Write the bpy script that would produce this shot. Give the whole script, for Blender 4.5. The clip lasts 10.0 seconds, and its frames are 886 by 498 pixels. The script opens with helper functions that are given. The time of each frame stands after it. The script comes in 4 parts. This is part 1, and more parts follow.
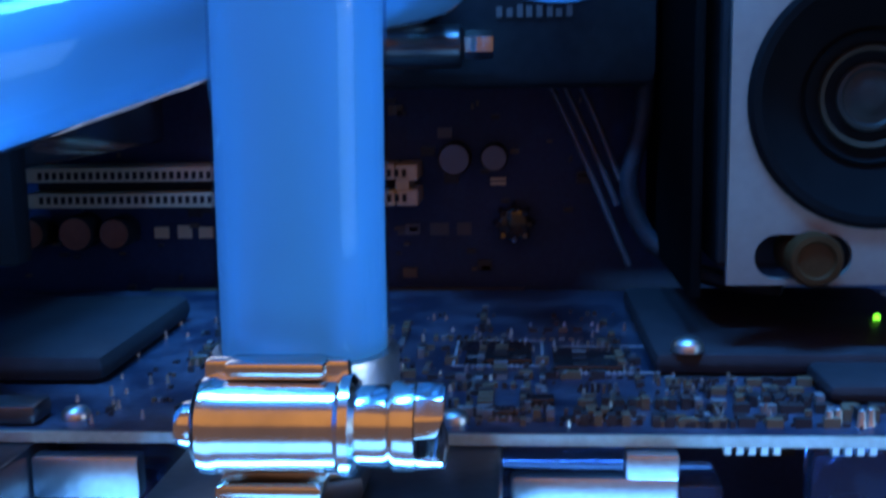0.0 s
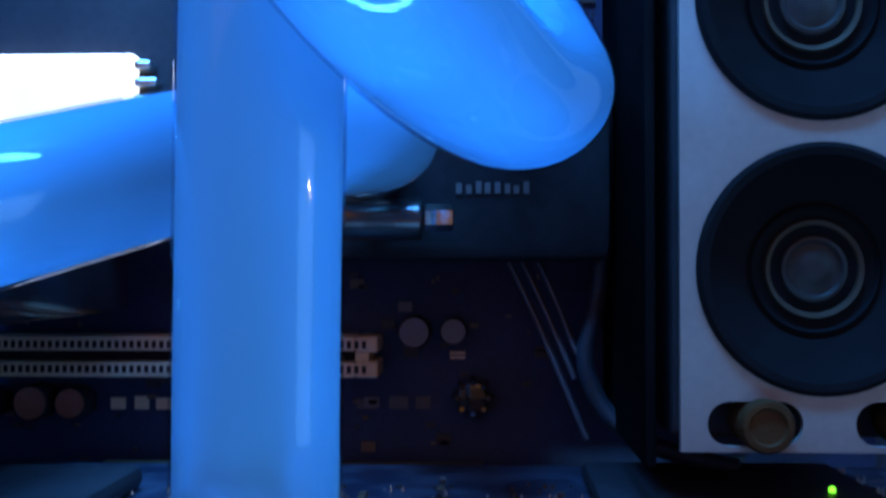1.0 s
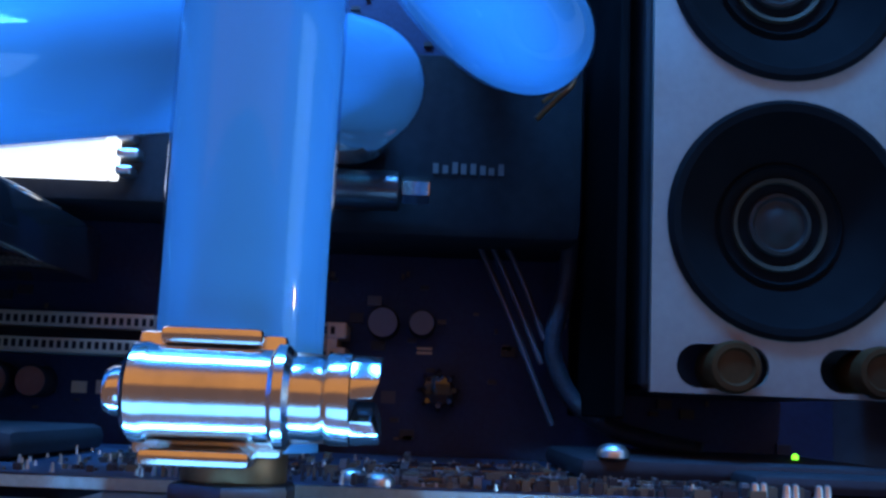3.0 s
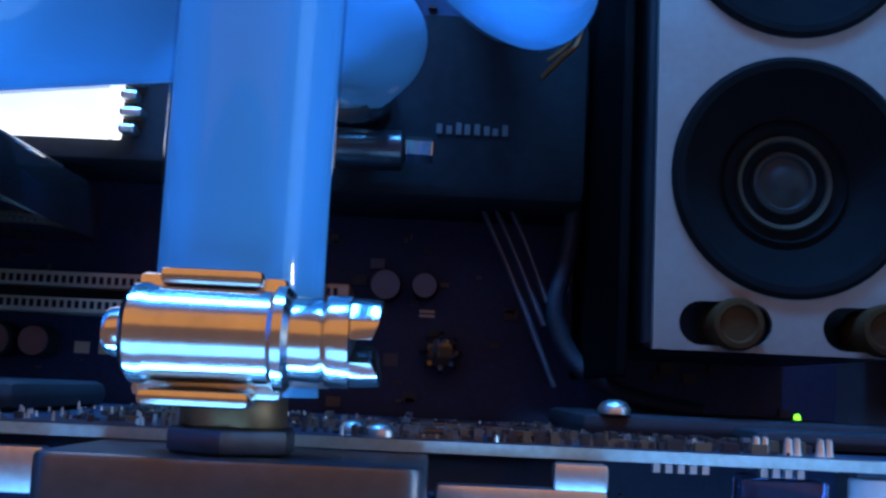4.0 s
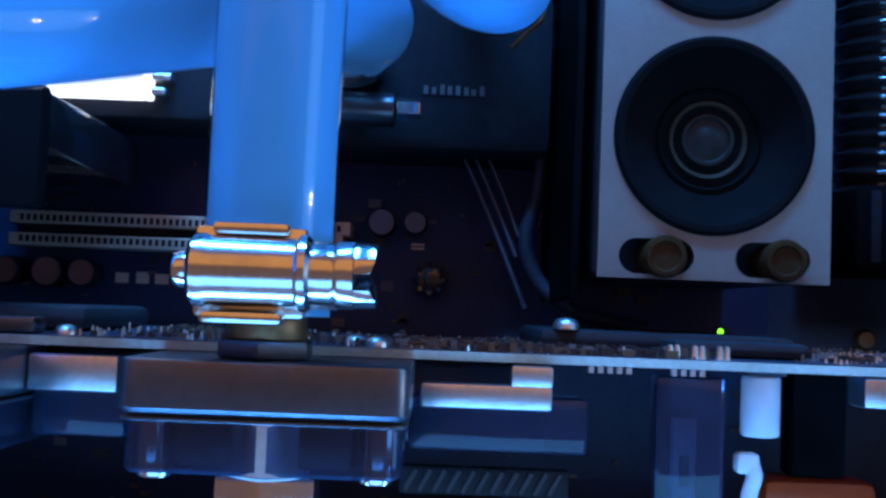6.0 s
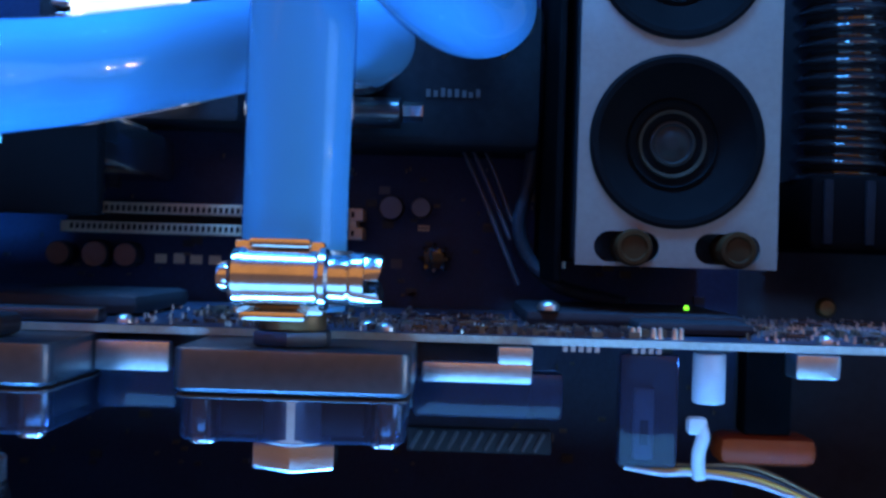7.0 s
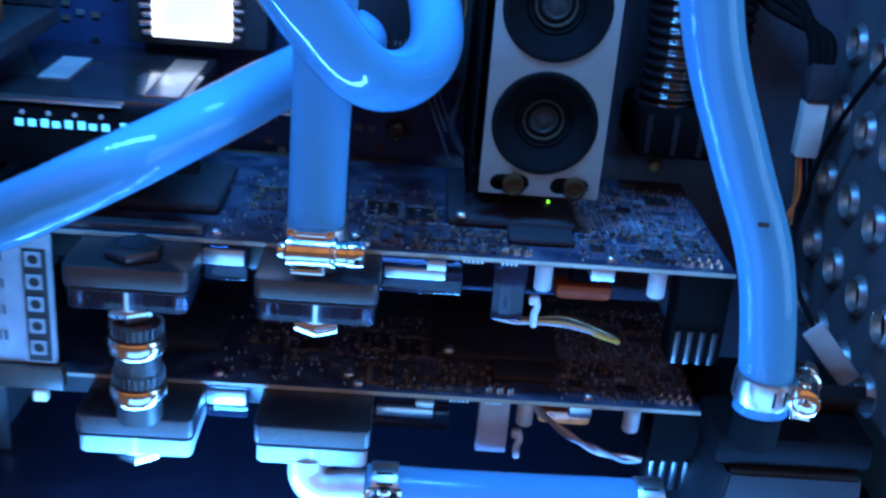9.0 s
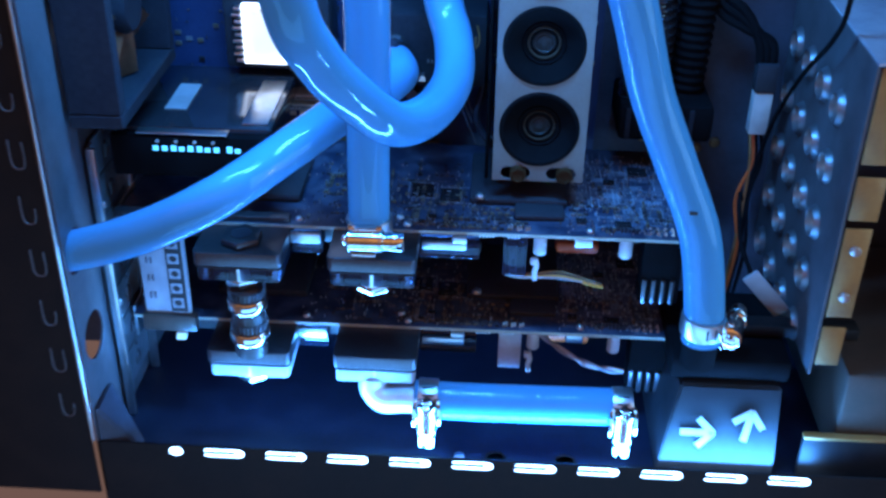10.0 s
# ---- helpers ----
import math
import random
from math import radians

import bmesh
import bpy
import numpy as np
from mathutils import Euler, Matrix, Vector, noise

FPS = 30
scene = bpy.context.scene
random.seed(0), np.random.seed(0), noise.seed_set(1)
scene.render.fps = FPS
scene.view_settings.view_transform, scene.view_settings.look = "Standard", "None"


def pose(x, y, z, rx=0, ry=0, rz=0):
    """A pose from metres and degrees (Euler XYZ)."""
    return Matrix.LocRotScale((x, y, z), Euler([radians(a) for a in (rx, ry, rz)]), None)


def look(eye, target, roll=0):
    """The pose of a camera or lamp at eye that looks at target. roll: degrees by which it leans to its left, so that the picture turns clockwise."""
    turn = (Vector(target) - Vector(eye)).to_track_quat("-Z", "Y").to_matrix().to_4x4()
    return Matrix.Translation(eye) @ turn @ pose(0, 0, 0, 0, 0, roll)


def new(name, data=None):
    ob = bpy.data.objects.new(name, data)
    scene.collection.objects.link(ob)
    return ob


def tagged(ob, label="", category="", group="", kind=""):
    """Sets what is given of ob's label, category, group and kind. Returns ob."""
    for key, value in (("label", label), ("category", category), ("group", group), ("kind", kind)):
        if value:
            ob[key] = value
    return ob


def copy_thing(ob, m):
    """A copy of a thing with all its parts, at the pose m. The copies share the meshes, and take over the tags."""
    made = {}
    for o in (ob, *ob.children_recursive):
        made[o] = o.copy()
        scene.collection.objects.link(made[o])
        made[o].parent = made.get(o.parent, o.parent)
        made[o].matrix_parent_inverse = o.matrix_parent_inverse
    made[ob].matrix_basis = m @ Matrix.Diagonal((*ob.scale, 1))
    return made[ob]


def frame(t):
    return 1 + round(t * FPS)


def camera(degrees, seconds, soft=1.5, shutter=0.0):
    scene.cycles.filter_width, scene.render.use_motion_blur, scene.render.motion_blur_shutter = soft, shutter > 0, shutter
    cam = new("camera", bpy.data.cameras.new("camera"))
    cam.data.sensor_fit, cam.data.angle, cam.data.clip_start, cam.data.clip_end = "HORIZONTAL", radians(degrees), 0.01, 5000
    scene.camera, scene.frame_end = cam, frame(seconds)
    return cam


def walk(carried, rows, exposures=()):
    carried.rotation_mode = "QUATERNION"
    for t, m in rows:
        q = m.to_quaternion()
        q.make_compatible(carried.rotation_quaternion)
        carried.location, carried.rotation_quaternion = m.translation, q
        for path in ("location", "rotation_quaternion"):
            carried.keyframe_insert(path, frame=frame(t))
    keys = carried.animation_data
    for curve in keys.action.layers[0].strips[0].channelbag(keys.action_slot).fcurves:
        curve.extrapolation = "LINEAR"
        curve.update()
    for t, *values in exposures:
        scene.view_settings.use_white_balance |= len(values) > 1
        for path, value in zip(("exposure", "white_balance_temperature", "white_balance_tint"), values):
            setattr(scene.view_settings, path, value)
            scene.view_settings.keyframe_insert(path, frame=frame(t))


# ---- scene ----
cam = camera(43.76, 10.0, soft=2.6, shutter=0.5)
PATH = [
    (0.0, (0.0393, -0.1414, 0.0476), (-0.1017, 1.8287, -0.2669), -0.91),
    (0.5, (0.0388, -0.1419, 0.0462), (-0.0568, 1.8502, -0.1038), 0.63),
    (1.0, (0.0407, -0.1445, 0.043), (-0.0369, 1.8537, 0.0793), -0.01),
    (1.5, (0.0411, -0.1423, 0.0253), (-0.0276, 1.8391, 0.289), 0.87),
    (2.0, (0.0377, -0.1458, 0.014), (0.0167, 1.8225, 0.3679), 1.4),
    (2.5, (0.0375, -0.1464, 0.0095), (0.0339, 1.8265, 0.3375), 2.23),
    (2.7, (0.0369, -0.1463, 0.0107), (0.0416, 1.8295, 0.321), 2.3),
    (3.8, (0.037, -0.1472, 0.0083), (0.0424, 1.8372, 0.2572), 2.25),
    (4.0, (0.0375, -0.1453, 0.0069), (0.0351, 1.8392, 0.2555), 2.67),
    (4.5, (0.0393, -0.1472, 0.0067), (0.0748, 1.847, 0.1535), 2.55),
    (5.0, (0.0392, -0.1467, 0.0065), (0.0685, 1.8475, 0.1549), 2.51),
    (5.5, (0.0404, -0.1504, 0.0053), (0.0527, 1.8441, 0.1531), 2.58),
    (5.7, (0.0401, -0.1659, 0.0064), (0.0508, 1.8301, 0.1318), 2.34),
    (6.8, (0.0417, -0.2085, 0.007), (0.0297, 1.7892, 0.1016), 1.8),
    (7.0, (0.0437, -0.221, 0.0163), (0.0222, 1.7789, 0.0232), 1.69),
    (7.2, (0.0423, -0.242, 0.0363), (0.0371, 1.75, -0.1419), 3.35),
    (7.5, (0.0431, -0.2715, 0.0689), (0.0453, 1.6612, -0.4456), 4.63),
    (7.7, (0.0419, -0.2942, 0.0895), (0.0496, 1.6201, -0.4896), 4.85),
    (8.0, (0.0436, -0.3178, 0.1039), (0.1011, 1.6055, -0.4416), 0.94),
    (8.5, (0.0411, -0.3378, 0.1264), (0.1932, 1.5351, -0.5586), 4.48),
    (9.0, (0.0433, -0.3649, 0.1568), (0.1188, 1.4755, -0.6224), 4.8),
    (9.5, (0.0563, -0.4115, 0.2049), (0.0351, 1.3782, -0.6876), 2.52),
    (10.0, (0.0704, -0.4675, 0.2715), (-0.0108, 1.2443, -0.7596), 0.98),
]
walk(cam, [(t, look(eye, target, roll)) for t, eye, target, roll in PATH])

# ---- world and light ----
FRONT, TRAY, REAR, FLOOR, CAGE = -0.047, 0.113, -0.1245, -0.1185, -0.033
world = bpy.data.worlds.new("room")
scene.world = world
world.use_nodes = True
world.node_tree.nodes["Background"].inputs[0].default_value = (0.15, 0.086, 0.072, 1)
world.node_tree.nodes["Background"].inputs[1].default_value = 1.05


def area_lamp(name, eye, target, size_x, size_y, power, colour, spread=180):
    data = bpy.data.lights.new(name, "AREA")
    data.shape, data.size, data.size_y = "RECTANGLE", size_x, size_y
    data.energy, data.color, data.spread = power, colour, radians(spread)
    ob = new(name, data)
    ob.matrix_world = look(eye, target)
    return ob


# blue cathode under the roof and warm room lamps; one more cathode at the foot
area_lamp("roof_cathode_light", (0.025, -0.052, 0.30), (0.025, -0.01, 0.0), 0.24, 0.04, 4.9, (0.055, 0.35, 1.0))
# unseen source added at the right to reflect as a pale patch on the hose
area_lamp("room_window_light", (0.42, -0.135, 0.120), (0.0, -0.02, 0.05), 0.17, 0.34, 0.95, (0.20, 0.55, 1.0))
# added unseen blue fill: brightens clamp undersides and the lower card's front
area_lamp("room_screen_light", (0.06, -0.27, -0.180), (0.03, 0.0, -0.04), 0.46, 0.14, 0.95, (0.10, 0.44, 1.0))
area_lamp("foot_cathode_light", (0.0775, FRONT + 0.0075, FLOOR + 0.0120), (0.0775, -0.012, -0.068), 0.325, 0.013, 2.0, (0.05, 0.31, 1.0), 172)
area_lamp("room_wall_light", (-0.1, -1.25, 0.86), (0.03, 0.0, 0.02), 3.4, 1.0, 5.8, (1.0, 0.40, 0.05))
area_lamp("room_lamp_light", (0.92, -0.20, 0.105), (0.02, 0.0, 0.04), 0.02, 0.02, 0.5, (1.0, 0.66, 0.44))

# ---- materials ----


def material(name, colour, rough=0.5, metal=0.0, coat=0.0, grain=0.0, grain_scale=400.0, bump=0.0, spots=None, spot_scale=60.0, emit=None, power=0.0, each=0.0, spec=0.5):
    m = bpy.data.materials.new(name)
    m.use_nodes = True
    nt = m.node_tree
    p = nt.nodes["Principled BSDF"]
    p.inputs["Base Color"].default_value = (*colour, 1)
    p.inputs["Roughness"].default_value = rough
    p.inputs["Metallic"].default_value = metal
    p.inputs["Coat Weight"].default_value = coat
    p.inputs["Coat Roughness"].default_value = 0.06
    p.inputs["Specular IOR Level"].default_value = spec
    if emit:
        p.inputs["Emission Color"].default_value = (*emit, 1)
        p.inputs["Emission Strength"].default_value = power
    tc = nt.nodes.new("ShaderNodeTexCoord")
    if grain or spots or bump:
        fine = nt.nodes.new("ShaderNodeTexNoise")
        fine.inputs["Scale"].default_value = grain_scale
        fine.inputs["Detail"].default_value = 4
        nt.links.new(tc.outputs["Object"], fine.inputs["Vector"])
        broad = nt.nodes.new("ShaderNodeTexNoise")
        broad.inputs["Scale"].default_value = spot_scale
        broad.inputs["Detail"].default_value = 5
        nt.links.new(tc.outputs["Object"], broad.inputs["Vector"])
        ramp = nt.nodes.new("ShaderNodeMapRange")
        ramp.inputs[1].default_value, ramp.inputs[2].default_value = 0.42, 0.66
        nt.links.new(broad.outputs["Fac"], ramp.inputs[0])
        mix = nt.nodes.new("ShaderNodeMix")
        mix.data_type = "RGBA"
        mix.inputs["A"].default_value = (*colour, 1)
        mix.inputs["B"].default_value = (*(spots or [c * 0.75 for c in colour]), 1)
        nt.links.new(ramp.outputs[0], mix.inputs["Factor"])
        vary = nt.nodes.new("ShaderNodeMapRange")
        vary.inputs[3].default_value, vary.inputs[4].default_value = 1 - grain, 1 + grain
        nt.links.new(fine.outputs["Fac"], vary.inputs[0])
        hsv = nt.nodes.new("ShaderNodeHueSaturation")
        nt.links.new(mix.outputs["Result"], hsv.inputs["Color"])
        nt.links.new(vary.outputs[0], hsv.inputs["Value"])
        nt.links.new(hsv.outputs[0], p.inputs["Base Color"])
        rr = nt.nodes.new("ShaderNodeMapRange")
        rr.inputs[3].default_value, rr.inputs[4].default_value = max(0.03, rough - 0.08), min(1, rough + 0.12)
        nt.links.new(broad.outputs["Fac"], rr.inputs[0])
        nt.links.new(rr.outputs[0], p.inputs["Roughness"])
        if bump:
            b = nt.nodes.new("ShaderNodeBump")
            b.inputs["Strength"].default_value = bump
            b.inputs["Distance"].default_value = 0.0004
            nt.links.new(fine.outputs["Fac"], b.inputs["Height"])
            nt.links.new(b.outputs[0], p.inputs["Normal"])
    if each:
        geo = nt.nodes.new("ShaderNodeNewGeometry")
        wheel = nt.nodes.new("ShaderNodeValToRGB")
        wheel.color_ramp.interpolation = "CONSTANT"
        stops = wheel.color_ramp.elements
        stops[0].color, stops[1].color = (0.035, 0.032, 0.035, 1), (0.125, 0.092, 0.062, 1)
        stops[1].position = 0.45
        e = stops.new(0.72)
        e.color = (0.15, 0.15, 0.16, 1)
        e = stops.new(0.88)
        e.color = (0.02, 0.02, 0.025, 1)
        nt.links.new(geo.outputs["Random Per Island"], wheel.inputs[0])
        nt.links.new(wheel.outputs[0], p.inputs["Base Color"])
    return m


# black board; the blue in its base stands in for veiling glare
M_MB = material("glare_blue_solder_mask", (0.019, 0.036, 0.092), 0.40, grain=0.3, grain_scale=900, spots=(0.024, 0.045, 0.110), bump=0.2, spec=0.3)
M_PCB = material("dark_blue_solder_mask", (0.014, 0.022, 0.044), 0.30, grain=0.5, grain_scale=700, spots=(0.055, 0.068, 0.105), spot_scale=90, bump=0.3)
M_PCB_EDGE = material("board_edge", (0.32, 0.30, 0.24), 0.6, grain=0.3, grain_scale=900)
M_TRACE = material("pale_trace", (0.13, 0.16, 0.22), 0.35, grain=0.3, grain_scale=500)
M_OUTLINE = material("pale_outline_print", (0.30, 0.33, 0.38), 0.5, grain=0.2, grain_scale=700)
M_SMD = material("surface_parts", (0.3, 0.25, 0.2), 0.35, each=1)
M_SOLDER = material("solder", (0.62, 0.62, 0.61), 0.34, 1.0, grain=0.2, grain_scale=900)
M_NICKEL = material("polished_nickel", (0.80, 0.77, 0.72), 0.15, 1.0, grain=0.1, grain_scale=600, bump=0.05)
M_STEEL = material("brushed_steel", (0.62, 0.62, 0.62), 0.30, 1.0, grain=0.15, grain_scale=900, bump=0.12)
M_PLATE = material("matt_aluminium", (0.172, 0.146, 0.132), 0.55, 0.25, grain=0.12, grain_scale=700, spots=(0.18, 0.165, 0.157), spot_scale=50, bump=0.1)
M_CASE = material("zinc_steel", (0.120, 0.116, 0.128), 0.42, 0.5, grain=0.15, grain_scale=350, spots=(0.095, 0.091, 0.100), bump=0.1)
M_TRAY = material("blue_grey_tray_steel", (0.050, 0.056, 0.078), 0.55, 0.2, grain=0.2, grain_scale=300, spots=(0.040, 0.045, 0.062), bump=0.1, spec=0.3)
M_CASE_DARK = material("black_painted_steel", (0.010, 0.009, 0.010), 0.5, grain=0.3, grain_scale=500, spots=(0.014, 0.011, 0.011), bump=0.15, spec=0.15)
M_FLOOR = material("blue_black_floor_paint", (0.008, 0.010, 0.022), 0.40, grain=0.3, grain_scale=500, spots=(0.011, 0.014, 0.028), bump=0.15, spec=0.25)
M_BLACK = material("black_plastic", (0.024, 0.025, 0.031), 0.45, grain=0.3, grain_scale=500, spots=(0.030, 0.030, 0.036), spec=0.12)
M_RUBBER = material("black_rubber", (0.006, 0.006, 0.007), 0.75, grain=0.2, grain_scale=400, spec=0.015)
M_SOOT = material("deep_black_plastic", (0.018, 0.019, 0.025), 0.65, grain=0.3, grain_scale=400, spots=(0.023, 0.024, 0.029), spec=0.04)
M_GLOSS = material("glossy_black", (0.016, 0.016, 0.019), 0.12, coat=0.6, grain=0.2, grain_scale=300)
M_BOSS = material("dull_grey_boss", (0.022, 0.020, 0.020), 0.4, 0.0, grain=0.2, spec=0.12)
M_RING = material("satin_ring", (0.040, 0.029, 0.021), 0.5, 0.0, grain=0.2, spec=0.05)
M_DARKMETAL = material("dark_brushed_nickel", (0.100, 0.098, 0.108), 0.30, 0.85, grain=0.2, grain_scale=500, spots=(0.090, 0.088, 0.098), bump=0.12)
M_BLOCK = material("black_acetal", (0.030, 0.029, 0.031), 0.35, grain=0.2)
M_BRASS = material("aged_brass", (0.30, 0.19, 0.09), 0.42, 0.85, grain=0.3, grain_scale=500, spots=(0.20, 0.12, 0.06))
M_IVORY = material("ivory_plastic", (0.78, 0.66, 0.46), 0.5, grain=0.12, grain_scale=600)
M_WHITE = material("white_plastic", (0.46, 0.44, 0.42), 0.42, grain=0.06)
M_LABEL = material("white_paper_label", (0.31, 0.32, 0.34), 0.55, grain=0.06)
M_INK = material("black_ink", (0.015, 0.015, 0.016), 0.5)
M_PRINT = material("pale_print", (0.80, 0.62, 0.40), 0.5)
M_DIMPRINT = material("dim_print", (0.085, 0.085, 0.095), 0.5)
M_CYAN = material("lit_cyan_print", (0.1, 0.5, 0.7), 0.5, emit=(0.10, 0.55, 1.0), power=1.8)
M_GREEN = material("green_led", (0.2, 0.6, 0.05), 0.4, emit=(0.18, 0.9, 0.03), power=3.0)
M_ORANGE = material("orange_plastic", (0.52, 0.075, 0.012), 0.45, grain=0.1)
M_YELLOW = material("yellow_wire", (0.62, 0.38, 0.06), 0.45)
M_CAPTOP = material("pale_capacitor_top", (0.15, 0.16, 0.19), 0.4, 0.4)
M_GOLD = material("warm_lacquered_steel", (0.32, 0.15, 0.045), 0.45, 0.4, grain=0.15, spots=(0.24, 0.11, 0.035))
# heatsink frame is no lamp; its overexposed white is put in as emission
M_FRAME_GLOW = material("white_frame_emission", (0.8, 0.8, 0.8), 0.5, emit=(0.92, 0.96, 1.0), power=1.8)
# pale stand-in for the clear acrylic where the foot lamp brightens it
M_FROST_LIT = material("lit_frosted_acrylic", (0.42, 0.47, 0.52), 0.35, grain=0.15, spots=(0.30, 0.34, 0.38))
# inner plate: emission and near-white spots put the overexposed brightness into the material
M_INNER = material("shiny_plate_emission", (0.55, 0.56, 0.58), 0.25, 0.3, grain=0.2, spots=(0.9, 0.9, 0.9), spot_scale=45, emit=(0.9, 0.95, 1.0), power=0.85)
M_LAMP = material("cathode_glow", (0.7, 0.85, 1.0), 0.3, emit=(0.30, 0.58, 1.0), power=14.0)
M_BAY = material("brown_black_lacquer", (0.045, 0.030, 0.022), 0.4, grain=0.2, spots=(0.06, 0.04, 0.03))
M_LEAD = material("dull_lead", (0.12, 0.13, 0.16), 0.4, 0.7, grain=0.2)
M_BRAID = material("dark_braided_sleeve", (0.020, 0.024, 0.040), 0.5, grain=0.7, grain_scale=1400, spots=(0.016, 0.017, 0.024), spot_scale=300, bump=0.6)
M_RIM = material("drawn_steel_rim", (0.20, 0.20, 0.215), 0.38, 0.75, grain=0.15, grain_scale=500, bump=0.1)
# zinc steel lightened to hold the light that the shelf catches from above
M_SHELF = material("roof_lit_zinc_steel", (0.34, 0.35, 0.39), 0.40, 0.4, grain=0.15, grain_scale=350, spots=(0.28, 0.29, 0.33), bump=0.1)
M_STICKER = material("grey_sticker", (0.22, 0.22, 0.23), 0.5, grain=0.1)
M_PUMP = material("dark_grey_pump_shell", (0.013, 0.013, 0.016), 0.5, grain=0.15, spots=(0.010, 0.010, 0.013), bump=0.1, spec=0.2)
M_SCREW = material("browned_screw", (0.046, 0.021, 0.009), 0.5, 0.0, grain=0.3, grain_scale=600, spots=(0.028, 0.013, 0.006), bump=0.2, spec=0.04)
M_SATIN = material("satin_nickel", (0.72, 0.73, 0.74), 0.48, 0.85, grain=0.1, grain_scale=600, bump=0.08)
M_COPPER = material("coppery_can", (0.40, 0.15, 0.085), 0.34, 0.6, grain=0.2)
M_BLOOD = material("dark_copper", (0.16, 0.07, 0.035), 0.35, 0.6, grain=0.3)


def coolant_material():
    """Milky UV-reactive coolant behind a clear glossy tube wall."""
    m = bpy.data.materials.new("uv_blue_coolant_tube")
    m.use_nodes = True
    nt = m.node_tree
    p = nt.nodes["Principled BSDF"]
    p.inputs["Roughness"].default_value = 0.45
    p.inputs["IOR"].default_value = 1.33
    p.inputs["Specular IOR Level"].default_value = 0.1
    p.inputs["Subsurface Weight"].default_value = 0.0
    tc = nt.nodes.new("ShaderNodeTexCoord")
    n = nt.nodes.new("ShaderNodeTexNoise")
    n.inputs["Scale"].default_value, n.inputs["Detail"].default_value = 35, 3
    nt.links.new(tc.outputs["Object"], n.inputs["Vector"])
    mix = nt.nodes.new("ShaderNodeMix")
    mix.data_type = "RGBA"
    mix.inputs["A"].default_value, mix.inputs["B"].default_value = (0.036, 0.195, 0.36, 1), (0.048, 0.235, 0.40, 1)
    nt.links.new(n.outputs["Fac"], mix.inputs["Factor"])
    nt.links.new(mix.outputs["Result"], p.inputs["Base Color"])
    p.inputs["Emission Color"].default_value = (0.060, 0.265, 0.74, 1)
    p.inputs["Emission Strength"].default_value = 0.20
    return m


def clear_material():
    m = bpy.data.materials.new("clear_acrylic")
    m.use_nodes = True
    p = m.node_tree.nodes["Principled BSDF"]
    p.inputs["Base Color"].default_value = (0.10, 0.14, 0.25, 1)
    p.inputs["Transmission Weight"].default_value = 0.92
    p.inputs["Roughness"].default_value = 0.04
    p.inputs["IOR"].default_value = 1.36
    return m


def tube_wall_material():
    """Clear hose wall: see-through, with gloss by the Fresnel term."""
    m = bpy.data.materials.new("clear_hose_wall")
    m.use_nodes = True
    nt = m.node_tree
    nt.nodes.remove(nt.nodes["Principled BSDF"])
    clear = nt.nodes.new("ShaderNodeBsdfTransparent")
    clear.inputs[0].default_value = (0.93, 0.96, 1.0, 1)
    gloss = nt.nodes.new("ShaderNodeBsdfGlossy")
    gloss.inputs["Roughness"].default_value = 0.025
    fres = nt.nodes.new("ShaderNodeFresnel")
    fres.inputs["IOR"].default_value = 1.36
    tc = nt.nodes.new("ShaderNodeTexCoord")
    n = nt.nodes.new("ShaderNodeTexNoise")
    n.inputs["Scale"].default_value, n.inputs["Detail"].default_value = 70, 4
    nt.links.new(tc.outputs["Object"], n.inputs["Vector"])
    b = nt.nodes.new("ShaderNodeBump")
    b.inputs["Strength"].default_value, b.inputs["Distance"].default_value = 0.06, 0.0006
    nt.links.new(n.outputs["Fac"], b.inputs["Height"])
    nt.links.new(b.outputs[0], gloss.inputs["Normal"])
    mix = nt.nodes.new("ShaderNodeMixShader")
    most = nt.nodes.new("ShaderNodeMath")
    most.operation = "MINIMUM"
    most.inputs[1].default_value = 0.30
    nt.links.new(fres.outputs[0], most.inputs[0])
    nt.links.new(most.outputs[0], mix.inputs[0])
    nt.links.new(clear.outputs[0], mix.inputs[1])
    nt.links.new(gloss.outputs[0], mix.inputs[2])
    nt.links.new(mix.outputs[0], nt.nodes["Material Output"].inputs[0])
    return m


M_TUBE = coolant_material()
M_WALL = tube_wall_material()
M_CLEAR = clear_material()

# ---- mesh helpers ----


def link(name, bm, mat, parent=None, label="", smooth=False, kind=""):
    me = bpy.data.meshes.new(name)
    bm.normal_update()
    bm.to_mesh(me)
    bm.free()
    for one in mat if isinstance(mat, (list, tuple)) else (mat,):
        me.materials.append(one)
    if smooth:
        for f in me.polygons:
            f.use_smooth = True
        me.set_sharp_from_angle(angle=radians(38))
    ob = new(name, me)
    if parent:
        ob.parent = parent
    if label or kind:
        tagged(ob, label, kind=kind)
    return ob


def part(name, bm, mat, parent, label="", smooth=True):
    return link(name, bm, mat, parent, label, smooth)


def thing(name, label, category, group="", kind=""):
    return tagged(new(name), label, category, group, kind)


def box(lo, hi, bevel=0.0, bm=None, seg=2, turn=None):
    out = bm or bmesh.new()
    b = bmesh.new()
    c = [(a + z) / 2 for a, z in zip(lo, hi)]
    s = [abs(z - a) for a, z in zip(lo, hi)]
    bmesh.ops.create_cube(b, size=1, matrix=Matrix.Translation(c) @ (turn or Matrix()) @ Matrix.Diagonal((*s, 1)))
    if bevel:
        bmesh.ops.bevel(b, geom=b.edges[:], offset=bevel, segments=seg, affect="EDGES", profile=0.5)
    return join(out, b)


